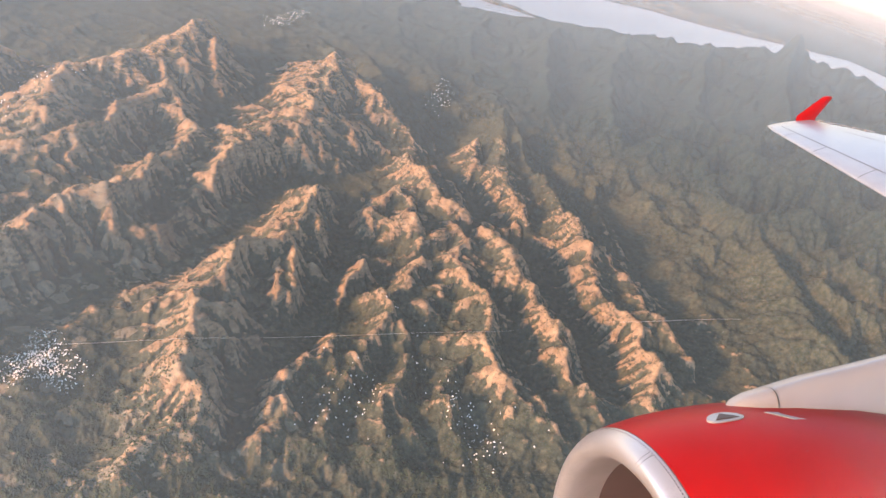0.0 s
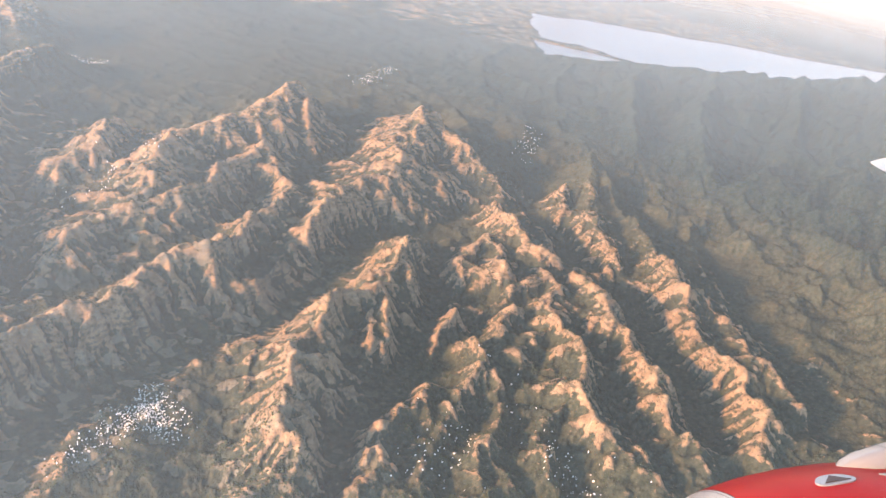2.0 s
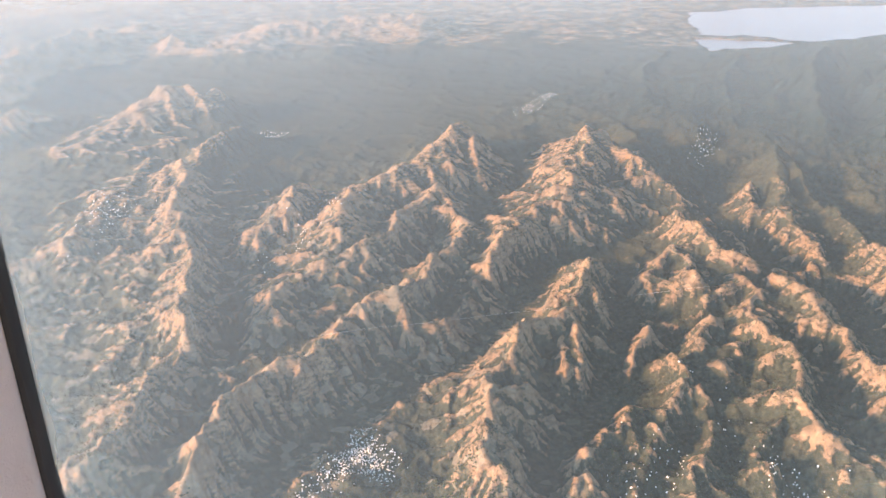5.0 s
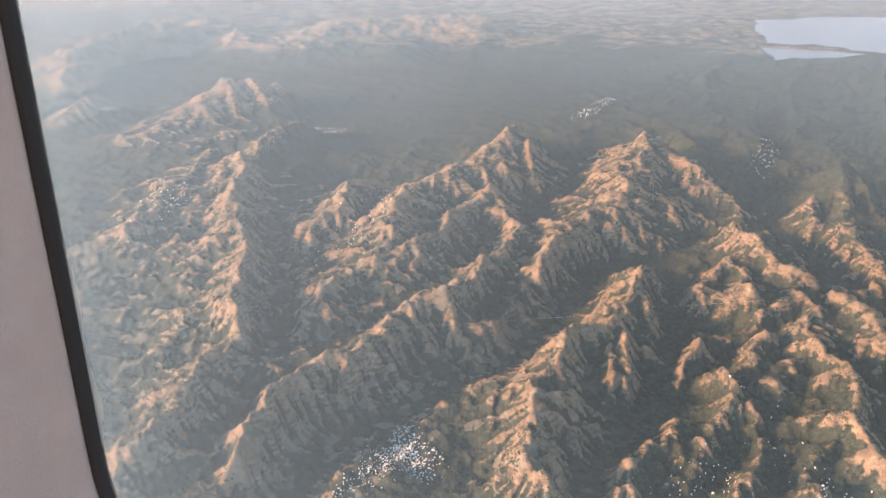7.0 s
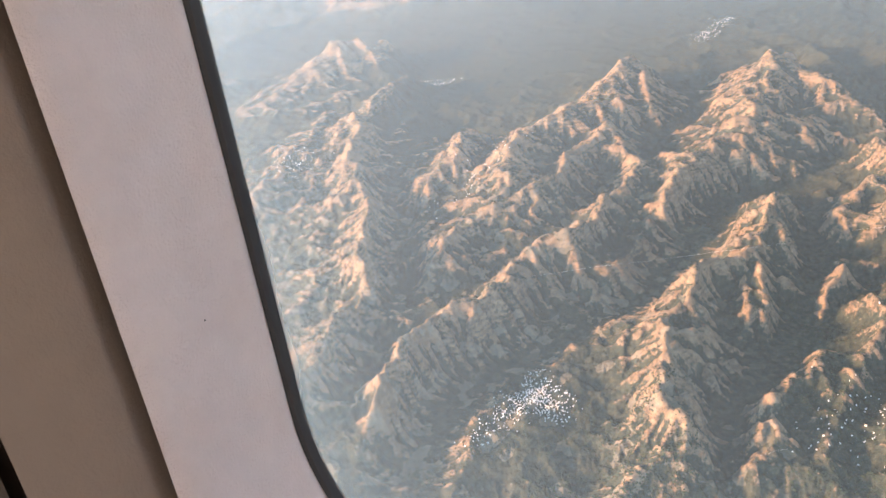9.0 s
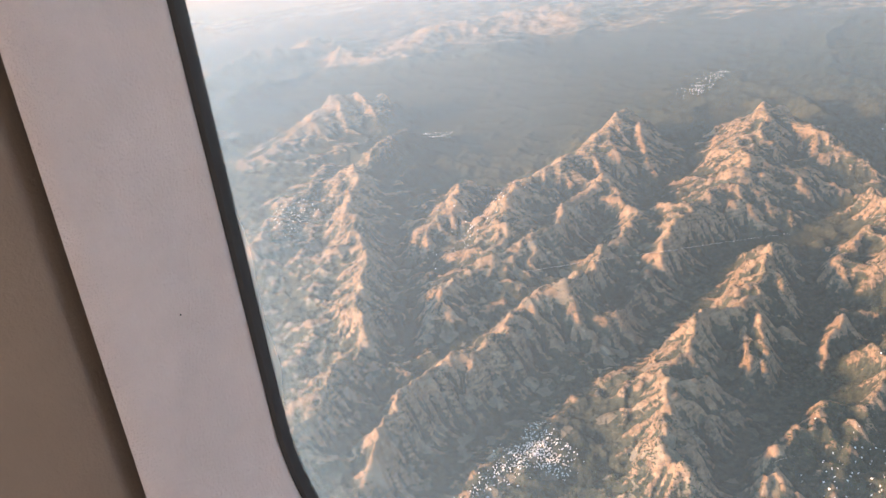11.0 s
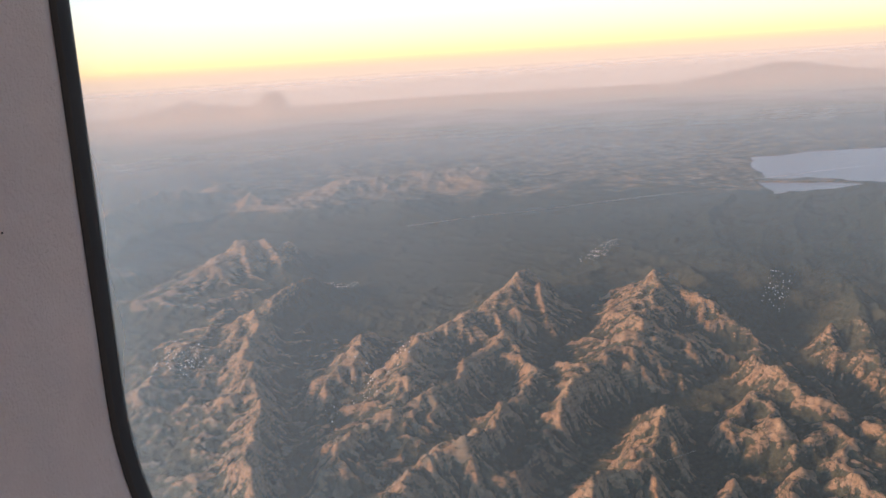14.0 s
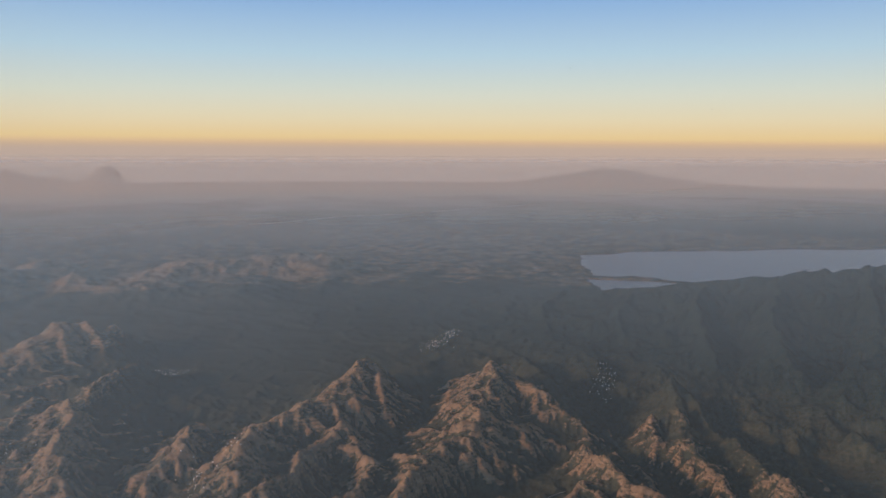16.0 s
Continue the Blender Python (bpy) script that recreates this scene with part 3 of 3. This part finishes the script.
def house(x, y, z, w, d, h, turn):
    c, s = math.cos(turn), math.sin(turn)
    out = []
    for px, py, pz in ((-w, -d, -0.8), (w, -d, -0.8), (w, d, -0.8), (-w, d, -0.8), (-w, -d, h), (w, -d, h), (w, d, h), (-w, d, h), (-w, 0, h * 1.5), (w, 0, h * 1.5)):
        out.append((x + px * c - py * s, y + px * s + py * c, z + pz))
    return out, HOUSE_FACES


def village(name, centre, reach, count, seed, arms, label):
    rnd = random.Random(seed)
    px, py = [], []
    for i in range(count):
        ax, ay = arms[rnd.randrange(len(arms))]
        t = rnd.random() ** 0.8
        px.append(centre[0] + ax * t + rnd.gauss(0, reach))
        py.append(centre[1] + ay * t + rnd.gauss(0, reach))
    pz = ground_height(np.array(px), np.array(py))
    cells = [house(x, y, z, rnd.uniform(0.12, 0.42), rnd.uniform(0.11, 0.26), rnd.uniform(0.18, 0.36), rnd.uniform(0, 3.14)) for x, y, z in zip(px, py, pz)]
    return scattered(name, cells, ROOF, label, "village")


village("village", (4, 283), 4.2, 760, 1, [(2, 26), (-28, -24), (10, -12), (-14, -8), (4, 10), (12, -2), (-6, 8)], "dense village of small pale-roofed houses")
village("village", (251, 878), 8, 190, 2, [(-25, -28), (30, 40)], "distant strung-out village of pale roofs")
village("village", (-70, 816), 8, 230, 3, [(-26, -8), (26, 12), (0, 0)], "flat cluster of pale roofs on a saddle")
village("village", (134, 250), 7, 70, 4, [(-10, -20), (-25, -18), (6, 10)], "scattered pale houses among bare ridges")
village("village", (-167, 600), 10, 240, 5, [(-20, 50), (-10, -70), (10, 10), (-20, 0)], "scattered pale houses on a ridge flank")
village("village", (-8, 520), 10, 100, 6, [(-30, -30), (20, 40)], "scattered pale houses between ridges")
village("village", (366, 680), 7, 110, 7, [(16, 26), (-24, -46), (-10, -16)], "strung-out pale houses along a valley road")
village("village", (182, 225), 7, 110, 8, [(16, -10), (-10, 8), (-4, -20), (-12, 90)], "loose hamlet of pale-roofed houses")

CLUMP = [(0.0, 0.0, 1.0), (0.9, 0.0, 0.35), (0.28, 0.86, 0.3), (-0.73, 0.53, 0.4), (-0.73, -0.53, 0.3), (0.28, -0.86, 0.4), (0.5, 0.4, -0.5), (-0.6, 0.0, -0.5), (0.3, -0.6, -0.5)]
CLUMP_FACES = [(0, 1, 2), (0, 2, 3), (0, 3, 4), (0, 4, 5), (0, 5, 1), (1, 6, 2), (2, 7, 3), (3, 7, 4), (4, 8, 5), (5, 8, 1), (6, 1, 8), (2, 6, 7), (7, 8, 4)]


def woods(count, seed):
    rnd = np.random.RandomState(seed)
    r = np.exp(rnd.uniform(math.log(190), math.log(760), count * 4))
    az = np.radians(rnd.uniform(-38, 62, count * 4))
    x, y = np.sin(az) * r, np.cos(az) * r
    keep = fbm(x, y, 70, 4, 91) + 0.6 * fbm(x, y, 14, 2, 92) > 0.02
    x, y = x[keep][:count], y[keep][:count]
    z = ground_height(x, y)
    size = rnd.uniform(0.2, 0.58, len(x))
    wob = rnd.uniform(0.7, 1.3, (len(x), len(CLUMP)))
    return [([(x[i] + vx * size[i] * wob[i, k], y[i] + vy * size[i] * wob[i, k], z[i] + 0.3 * size[i] + vz * size[i] * wob[i, k]) for k, (vx, vy, vz) in enumerate(CLUMP)], CLUMP_FACES) for i in range(len(x))]


scattered("woods", woods(42000, 5), LEAF, "dark green scrub trees dotted over the hills", "trees")

# ---- the aircraft, banked in a turn ----
BANK, HEADING = 22.0, -4.0
CRAFT = pose(0.008, 0.12, 239.95, 0, 0, HEADING) @ pose(0, 0, 0, -BANK)        # x aft, y outboard, z up
WALL = pose(0, 0, 240, 0, 0, HEADING) @ pose(0, 0, 0, -4)            # the cabin wall, which leans in


def thing(name, m, label, category, group="", kind=""):
    e = new(name)
    e.matrix_world = m
    return tagged(e, label, category, group, kind)


def revolve(profile, cy, cz, segments=128, a0=0.0, a1=2 * math.pi):
    bm = bmesh.new()
    rows = []
    closed = abs(a1 - a0 - 2 * math.pi) < 1e-6
    n = segments if closed else segments + 1
    for x, r in profile:
        rows.append([bm.verts.new((x, cy + r * math.sin(a0 + (a1 - a0) * k / segments), cz + r * math.cos(a0 + (a1 - a0) * k / segments))) for k in range(n)])
    for p, q in zip(rows, rows[1:]):
        for k in range(n if closed else n - 1):
            bm.faces.new((p[k], p[(k + 1) % n], q[(k + 1) % n], q[k]))
    return bm


EY, EZ = 3.81, -2.83


def skewed(bm):
    """The inlet's face leans down and outboard; the lean dies out along the cowl."""
    for v in bm.verts:
        k = min(1.0, max(0.0, (4.7 - v.co.x) / 1.2))
        v.co.x += k * (0.113 * (v.co.y - EY) - 0.12 * (v.co.z - EZ))
    return bm


def engine(plane):
    cowl = [(3.468, 1.121), (3.6, 1.155), (3.8, 1.20), (4.1, 1.245), (4.4, 1.27), (4.8, 1.275), (5.4, 1.25), (6.0, 1.18), (6.6, 1.06), (7.0, 0.96), (7.02, 0.89)]
    e = part("jet_engine", skewed(revolve(cowl, EY, EZ)), RED, plane, "glossy red jet engine cowl")
    lip = [(3.70, 0.90), (3.52, 0.905), (3.42, 0.915), (3.36, 0.935), (3.335, 0.965), (3.33, 0.99), (3.34, 1.025), (3.37, 1.06), (3.41, 1.09), (3.46, 1.118)]
    part("inlet_lip", skewed(revolve(lip, EY, EZ)), SILVER, e, "brushed metal inlet lip")
    part("joint_gap", skewed(revolve([(3.456, 1.112), (3.462, 1.108), (3.472, 1.118)], EY, EZ)), LINE, e)
    duct = [(3.70, 0.899), (3.9, 0.88), (4.4, 0.86), (4.42, 0.3), (4.2, 0.12), (4.05, 0.01)]
    part("inlet_duct", skewed(revolve(duct, EY, EZ)), DARK, e, "dark inlet duct with fan hub")
    part("exhaust_nozzle", revolve([(7.0, 0.87), (7.5, 0.62), (7.8, 0.5), (8.1, 0.1)], EY, EZ), SILVER, e)
    # rivets round the back of the lip and a short double row across it
    bm = bmesh.new()

    def rivet(x, a, r, size=0.006):
        y, z = EY + r * math.sin(a), EZ + r * math.cos(a)
        x += 0.113 * (y - EY) - 0.12 * (z - EZ)
        m = Matrix.Translation((x, y, z)) @ Euler((-a, 0, 0)).to_matrix().to_4x4() @ Matrix.Diagonal((1, 1, 0.35, 1))
        bmesh.ops.create_icosphere(bm, subdivisions=1, radius=size, matrix=m)
    for k in range(150):
        rivet(3.44, -1.6 + k * 0.0215, 1.110)
    for k in range(9):
        for j in (0, 1):
            x = 3.345 + k * 0.011
            rivet(x, -0.12 - j * 0.03, float(np.interp(x, [3.34, 3.37, 3.41, 3.46], [1.025, 1.06, 1.09, 1.118])), 0.006)
    tagged(part("rivets", bm, LINE, e), kind="stuff")

    def on_cowl(x, a, lift=0.0):
        r = float(np.interp(x, [p[0] for p in cowl], [p[1] for p in cowl])) + lift
        y, z = EY + r * math.sin(a), EZ + r * math.cos(a)
        k = min(1.0, max(0.0, (4.7 - x) / 1.2))
        return Vector((x + k * (0.113 * (y - EY) - 0.12 * (z - EZ)), y, z))

    def plate(name, corners, lift, material, label=""):
        bm = bmesh.new()
        top = [bm.verts.new(on_cowl(x, a, lift)) for x, a in corners]
        foot = [bm.verts.new(on_cowl(x, a, -0.01)) for x, a in corners]
        n = len(top)
        bm.faces.new(top)
        for k in range(n):
            bm.faces.new((foot[k], foot[(k + 1) % n], top[(k + 1) % n], top[k]))
        return part(name, bm, material, e, label, smooth=False)

    # the scoop: a pale plate with rounded ends and a dark three-cornered mouth
    ring = [(4.09 + 0.13 * math.copysign(abs(math.cos(t)) ** 0.7, math.cos(t)) * (1 - 0.25 * math.sin(t)), 0.02 + 0.055 * math.sin(t)) for t in np.linspace(0, 2 * math.pi, 28, endpoint=False)]
    plate("air_scoop", ring, 0.012, GREY, "pale flush air scoop plate")
    plate("scoop_mouth", [(4.00, -0.012), (4.18, -0.012), (4.09, 0.055)], 0.017, DARK, "dark triangular intake mouth")
    # pylon: a rounded white fairing climbing aft to the wing
    bm = bmesh.new()
    rows = []
    for x, top, half in ((4.30, 0.005, 0.05), (4.36, 0.045, 0.11), (4.46, 0.085, 0.15), (4.7, 0.14, 0.18), (5.0, 0.22, 0.20), (5.5, 0.34, 0.21), (6.0, 0.50, 0.21), (6.8, 0.80, 0.20), (7.6, 1.10, 0.18)):
        r = float(np.interp(x, [p[0] for p in cowl], [p[1] for p in cowl]))
        row = []
        for t in np.linspace(-1, 1, 25):
            y = 0.27 + half * math.copysign(abs(t) ** 0.85, t)
            base = math.sqrt(max(r * r - y * y, 0.2)) - 0.05
            row.append(bm.verts.new((x, EY + y, EZ + base + (top + 0.05) * (1 - abs(t) ** 3.0) ** 0.8)))
        rows.append(row)
    for p, q in zip(rows, rows[1:]):
        for k in range(24):
            bm.faces.new((p[k], p[k + 1], q[k + 1], q[k]))
    bm.faces.new(rows[0])
    pylon = part("pylon", bm, WHITE, e, "white pylon fairing")
    bm = bmesh.new()
    prev = None
    r = float(np.interp(4.62, [p[0] for p in cowl], [p[1] for p in cowl]))
    for t in np.linspace(-0.96, 0.96, 33):
        half, top = 0.1725, 0.125
        y = 0.27 + half * math.copysign(abs(t) ** 0.85, t)
        base = math.sqrt(max(r * r - y * y, 0.2)) - 0.05
        z = EZ + base + (top + 0.05) * (1 - abs(t) ** 3.0) ** 0.8 + 0.004
        cur = bm.verts.new((4.615, EY + y, z)), bm.verts.new((4.627, EY + y, z + 0.002))
        if prev:
            bm.faces.new((prev[0], prev[1], cur[1], cur[0]))
        prev = cur
    part("nose_gap", bm, LINE, pylon)
    plate("side_plate", [(4.42, 0.02), (4.55, -0.085), (5.8, -0.085), (5.8, 0.03)], 0.008, GREY)
    return e


airliner = thing("airliner", CRAFT, "red and white jet airliner banking over the hills", "airliner")
engine(airliner)


def wing(plane):
    def le(y): return Vector((7.3 + 0.51 * y, y, -1.99 + 0.239 * y))
    def te(y): return Vector((12.3 + 0.27 * y, y, -0.187 + 0.137 * y))
    def skin(y, c, side):
        p = le(y).lerp(te(y), c)
        th = 0.13 * (te(y) - le(y)).length * 0.55
        k = 2.6 * (math.sqrt(max(c, 0)) * 0.55 - 0.30 * c - 0.25 * c * c)
        p.z += side * th * max(k, 0) * (1.0 if side > 0 else 0.7)
        return p
    cs = [(i / 24) ** 1.7 for i in range(25)]
    ys = [1.5, 3, 5, 7, 9, 10.5, 12, 13, 13.8, 14.2, 14.42, 14.5]
    bm = bmesh.new()
    rows = []
    for y in ys:
        fade = 1.0 if y < 14.2 else (0.75 if y < 14.45 else 0.25)
        row = []
        for side, seq in ((1, cs), (-1, cs[::-1][1:-1])):
            for c in seq:
                p = skin(y, c, side)
                base = le(y).lerp(te(y), c)
                p.z = base.z + (p.z - base.z) * fade
                if y > 13.8:
                    p.x += (y - 13.8) ** 2 * 0.35 * (1 - c)
                row.append(bm.verts.new(p))
        rows.append(row)
    n = len(rows[0])
    for p, q in zip(rows, rows[1:]):
        for k in range(n):
            bm.faces.new((p[k], p[(k + 1) % n], q[(k + 1) % n], q[k]))
    bm.faces.new(rows[-1])
    bm.faces.new(rows[0][::-1])
    bmesh.ops.recalc_face_normals(bm, faces=bm.faces)
    e = part("wing", bm, GREY, plane, "pale grey swept wing")
    # slat and spoiler gaps
    def seam(name, c, y0, y1, w=0.012):
        bm = bmesh.new()
        prev = None
        for i in range(25):
            y = y0 + (y1 - y0) * i / 24
            a, b = skin(y, c, 1), skin(y, c + w / (te(y) - le(y)).length, 1)
            a.z += 0.004
            b.z += 0.004
            cur = bm.verts.new(a), bm.verts.new(b)
            if prev:
                bm.faces.new((prev[0], prev[1], cur[1], cur[0]))
            prev = cur
        part(name, bm, LINE, e)
    seam("slat_gap", 0.17, 3.2, 13.9, 0.02)
    seam("flap_gap", 0.72, 3.2, 12.6, 0.02)
    seam("spoiler_gap", 0.58, 3.2, 10.6, 0.015)
    # joints between the slats
    for y in (5.4, 7.6, 9.7, 11.6, 13.1):
        bm = bmesh.new()
        prev = None
        for i in range(9):
            c = 0.006 + 0.16 * i / 8
            a, b = skin(y, c, 1), skin(y + 0.022, c, 1)
            a.z += 0.004
            b.z += 0.004
            cur = bm.verts.new(a), bm.verts.new(b)
            if prev:
                bm.faces.new((prev[0], prev[1], cur[1], cur[0]))
            prev = cur
        part("slat_joint", bm, LINE, e)
    # the red tip fence
    bm = bmesh.new()
    rows = []
    for lift, x0, x1 in ((-0.45, 15.75, 16.1), (0.0, 15.75, 16.4), (0.06, 15.8, 16.4), (0.62, 16.6, 16.92), (0.66, 16.75, 16.94)):
        z = 1.80 + lift
        row = []
        for t, wd in ((0, 0.0), (0.3, 0.035), (0.7, 0.03), (1, 0.0)):
            row.append((x0 + (x1 - x0) * t, wd, z))
        rows.append([bm.verts.new((x, 14.5 + w + 0.12 * max(lift, 0), z)) for x, w, z in row] + [bm.verts.new((x, 14.5 - w + 0.12 * max(lift, 0), z)) for x, w, z in row[::-1]][1:-1])
    for p, q in zip(rows, rows[1:]):
        for k in range(len(p)):
            bm.faces.new((p[k], p[(k + 1) % len(p)], q[(k + 1) % len(p)], q[k]))
    bm.faces.new(rows[0])
    bm.faces.new(rows[-1][::-1])
    part("tip_fence", bm, RED, e, "bright red wingtip fence")
    # static wicks along the trailing edge
    for k in range(5):
        y = 14.1 - k * 0.42
        bm = bmesh.new()
        p = te(y)
        bmesh.ops.create_cone(bm, cap_ends=True, segments=8, radius1=0.022, radius2=0.008, depth=0.34, matrix=Matrix.Translation(p + Vector((0.14, 0, 0.02))) @ Euler((0, math.pi / 2, 0)).to_matrix().to_4x4())
        part("static_wick", bm, WHITE, e)
    return e


wing(airliner)

# ---- the cabin window ----
LW = 0.225                                    # the sill plane of the window, outboard of the seat
WX0, WX1, WZ0, WZ1, WR = -0.100, 0.245, -0.308, 0.27, 0.145


def rim(o, y, n=28):
    """A rounded loop, o wider than the opening, at depth y."""
    x0, x1, z0, z1, r = WX0 - o, WX1 + o, WZ0 - o, WZ1 + o, WR + o
    pts = []
    for cx, cz, a0 in ((x1 - r, z0 + r, -90), (x1 - r, z1 - r, 0), (x0 + r, z1 - r, 90), (x0 + r, z0 + r, 180)):
        for k in range(n):
            a = radians(a0 + 90 * k / (n - 1))
            pts.append((cx + r * math.cos(a), y, cz + r * math.sin(a)))
    return pts


def loft(loops):
    bm = bmesh.new()
    rows = [[bm.verts.new(p) for p in loop] for loop in loops]
    n = len(rows[0])
    for p, q in zip(rows, rows[1:]):
        for k in range(n):
            bm.faces.new((p[k], p[(k + 1) % n], q[(k + 1) % n], q[k]))
    return bm


def cabin_window():
    e = thing("cabin_window", WALL, "oval airliner cabin window in pale moulded plastic surround", "window")
    part("rubber_seal", loft([rim(-0.0036, LW + 0.0095), rim(-0.0034, LW + 0.006), rim(-0.0022, LW + 0.0042), rim(0.0, LW + 0.004)]), RUBBER, e, "black rubber window seal")
    reveal = loft([rim(0.0, LW + 0.006), rim(-0.0006, LW + 0.002), rim(0.0, LW - 0.0006), rim(0.0015, LW - 0.003), rim(0.005, LW - 0.016), rim(0.010, LW - 0.032), rim(0.0145, LW - 0.045), rim(0.0165, LW - 0.0495), rim(0.0175, LW - 0.0505), rim(0.018, LW - 0.046)])
    part("reveal", reveal, PLASTIC, e, "pale pinkish moulded plastic reveal")
    part("shade_groove", loft([rim(0.018, LW - 0.044), rim(0.0215, LW - 0.044)]), RUBBER, e, "dark groove of the pull-down shade")
    surround = loft([rim(0.0215, LW - 0.042), rim(0.0217, LW - 0.0525), rim(0.0225, LW - 0.0545), rim(0.030, LW - 0.0590), rim(0.045, LW - 0.0680), rim(0.0495, LW - 0.0685), rim(0.0505, LW - 0.066), rim(0.0505, LW - 0.058)])
    part("surround", surround, TRIM, e, "taupe textured outer surround")
    part("panel_gap", loft([rim(0.0505, LW - 0.056), rim(0.0575, LW - 0.056)]), RUBBER, e)
    # the pane, a 4 mm sheet whose painted glare grows towards its rim
    bm = bmesh.new()
    lay = bm.verts.layers.float.new("rim")
    for y, flip in ((LW + 0.0085, False), (LW + 0.0115, True)):
        rows = []
        for k in range(15):
            t = 1 - (1 - k / 14) ** 1.8
            loop = rim(-0.0015, y)
            mx, mz = (WX0 + WX1) / 2, (WZ0 + WZ1) / 2
            row = []
            for p in loop:
                v = bm.verts.new((mx + (p[0] - mx) * t, y, mz + (p[2] - mz) * t))
                v[lay] = t ** 2.6 * (0.0 if flip else 1.0)
                row.append(v)
            rows.append(row)
        for p, q in zip(rows[1:], rows[2:]):
            for k in range(len(p)):
                f = (p[k], p[(k + 1) % len(p)], q[(k + 1) % len(p)], q[k])
                bm.faces.new(f[::-1] if flip else f)
        c = rows[1]
        bm.faces.new(c[::-1] if not flip else c)
        for v in rows[0]:
            bm.verts.remove(v)
    pane = part("pane", bm, PANE, e, "scratched acrylic pane with glare painted towards its rim", smooth=False)
    pane.visible_shadow = False
    # a few long hairline scratches and specks
    rnd = random.Random(8)
    for x, z, length, tilt in ((0.046, -0.114, 0.058, 3), (0.008, -0.116, 0.030, 4), (0.112, -0.109, 0.038, 3), (0.072, -0.195, 0.012, 16), (0.128, -0.105, 0.045, 84)):
        bm = bmesh.new()
        n = 10
        prev = None
        for k in range(n + 1):
            t = k / n - 0.5
            w = 0.000012 * (1 - (2 * t) ** 2) + 0.000008
            px = x + t * length * math.cos(radians(tilt))
            pz = z + t * length * math.sin(radians(tilt)) + 0.0001 * math.sin(7 * t)
            cur = bm.verts.new((px, LW + 0.0080, pz - w)), bm.verts.new((px, LW + 0.0080, pz + w))
            if prev:
                bm.faces.new((prev[0], prev[1], cur[1], cur[0]))
            prev = cur
        part("scratch", bm, SCRATCH, pane, smooth=False)
    bm = bmesh.new()
    for k in range(40):
        c = Matrix.Translation((rnd.uniform(WX0 + 0.02, WX1 - 0.02), LW + 0.0080, rnd.uniform(WZ0 + 0.06, WZ1 - 0.04)))
        bmesh.ops.create_icosphere(bm, subdivisions=1, radius=rnd.uniform(0.00008, 0.0002), matrix=c)
    part("specks", bm, LINE, pane)
    bm = bmesh.new()
    bmesh.ops.create_icosphere(bm, subdivisions=1, radius=0.00035, matrix=Matrix.Translation((-0.1072, 0.2019, -0.1078)))
    part("speck", bm, LINE, e, "tiny dark speck of dirt")
    return e


cabin_window()


def wall_panel(name, y, o, reach, material, label, thick):
    """A wall with the window's opening cut through it."""
    bm = bmesh.new()
    x0, x1, z0, z1 = reach
    for yy in (y, y + thick):
        inner = [bm.verts.new(p) for p in rim(o, yy)]
        outer = []
        n = len(inner)
        for p in rim(o, yy):
            mx, mz = (WX0 + WX1) / 2, (WZ0 + WZ1) / 2
            dx, dz = p[0] - mx, p[2] - mz
            k = min((x1 - mx) / dx if dx > 0 else (x0 - mx) / dx if dx < 0 else 1e9, (z1 - mz) / dz if dz > 0 else (z0 - mz) / dz if dz < 0 else 1e9)
            outer.append(bm.verts.new((mx + dx * k, yy, mz + dz * k)))
        for k in range(n):
            bm.faces.new((inner[k], inner[(k + 1) % n], outer[(k + 1) % n], outer[k]))
    ob = part(name, bm, material, None, smooth=False)
    ob.matrix_world = WALL
    return tagged(ob, label, "wall", kind="structure")


wall_panel("wall_outboard", LW - 0.066, 0.0575, (-1.4, 1.4, -1.0, 1.0), LINING, "dark brown cabin side wall", 0.01)
wall_panel("wall_skin", LW + 0.0045, 0.002, (-1.4, 1.4, -1.0, 1.0), SHELL, "fuselage skin around the window", 0.003)


def slab(name, lo, hi, label, category):
    bm = bmesh.new()
    bmesh.ops.create_cube(bm, size=1, matrix=Matrix.Translation([(a + b) / 2 for a, b in zip(lo, hi)]) @ Matrix.Diagonal([b - a for a, b in zip(lo, hi)] + [1]))
    bmesh.ops.bevel(bm, geom=bm.edges[:], offset=0.004, segments=1, affect="EDGES")
    ob = part(name, bm, SHELL, None, smooth=False)
    ob.matrix_world = WALL
    return tagged(ob, label, category, kind="structure")


# unseen plain box, added to keep sun and sky off the window's inside
slab("ceiling", (-1.4, -2.6, 1.0), (1.4, 0.26, 1.05), "plain pale cabin ceiling", "ceiling")
slab("floor", (-1.4, -2.6, -1.05), (1.4, 0.26, -1.0), "plain grey cabin floor", "floor")
slab("wall_forward", (-1.45, -2.6, -1.0), (-1.4, 0.26, 1.0), "unseen plain end wall added to shut light out", "wall")
slab("wall_aft", (1.4, -2.6, -1.0), (1.45, 0.26, 1.0), "unseen plain end wall added to shut light out", "wall")
slab("wall_far_low", (-1.4, -2.65, -1.0), (1.4, -2.6, -0.25), "plain far cabin wall below its windows", "wall")
slab("wall_far_high", (-1.4, -2.65, 0.25), (1.4, -2.6, 1.0), "plain far cabin wall above its windows", "wall")

# daylight through the windows across the aisle
day = bpy.data.lights.new("far_windows", "AREA")
day.shape, day.size, day.size_y, day.energy, day.color = "RECTANGLE", 2.6, 0.45, 9.6, (1.0, 0.82, 0.75)
far_windows = new("far_windows", day)
far_windows.matrix_world = WALL @ look((0, -2.59, 0), (0, 0, 0))
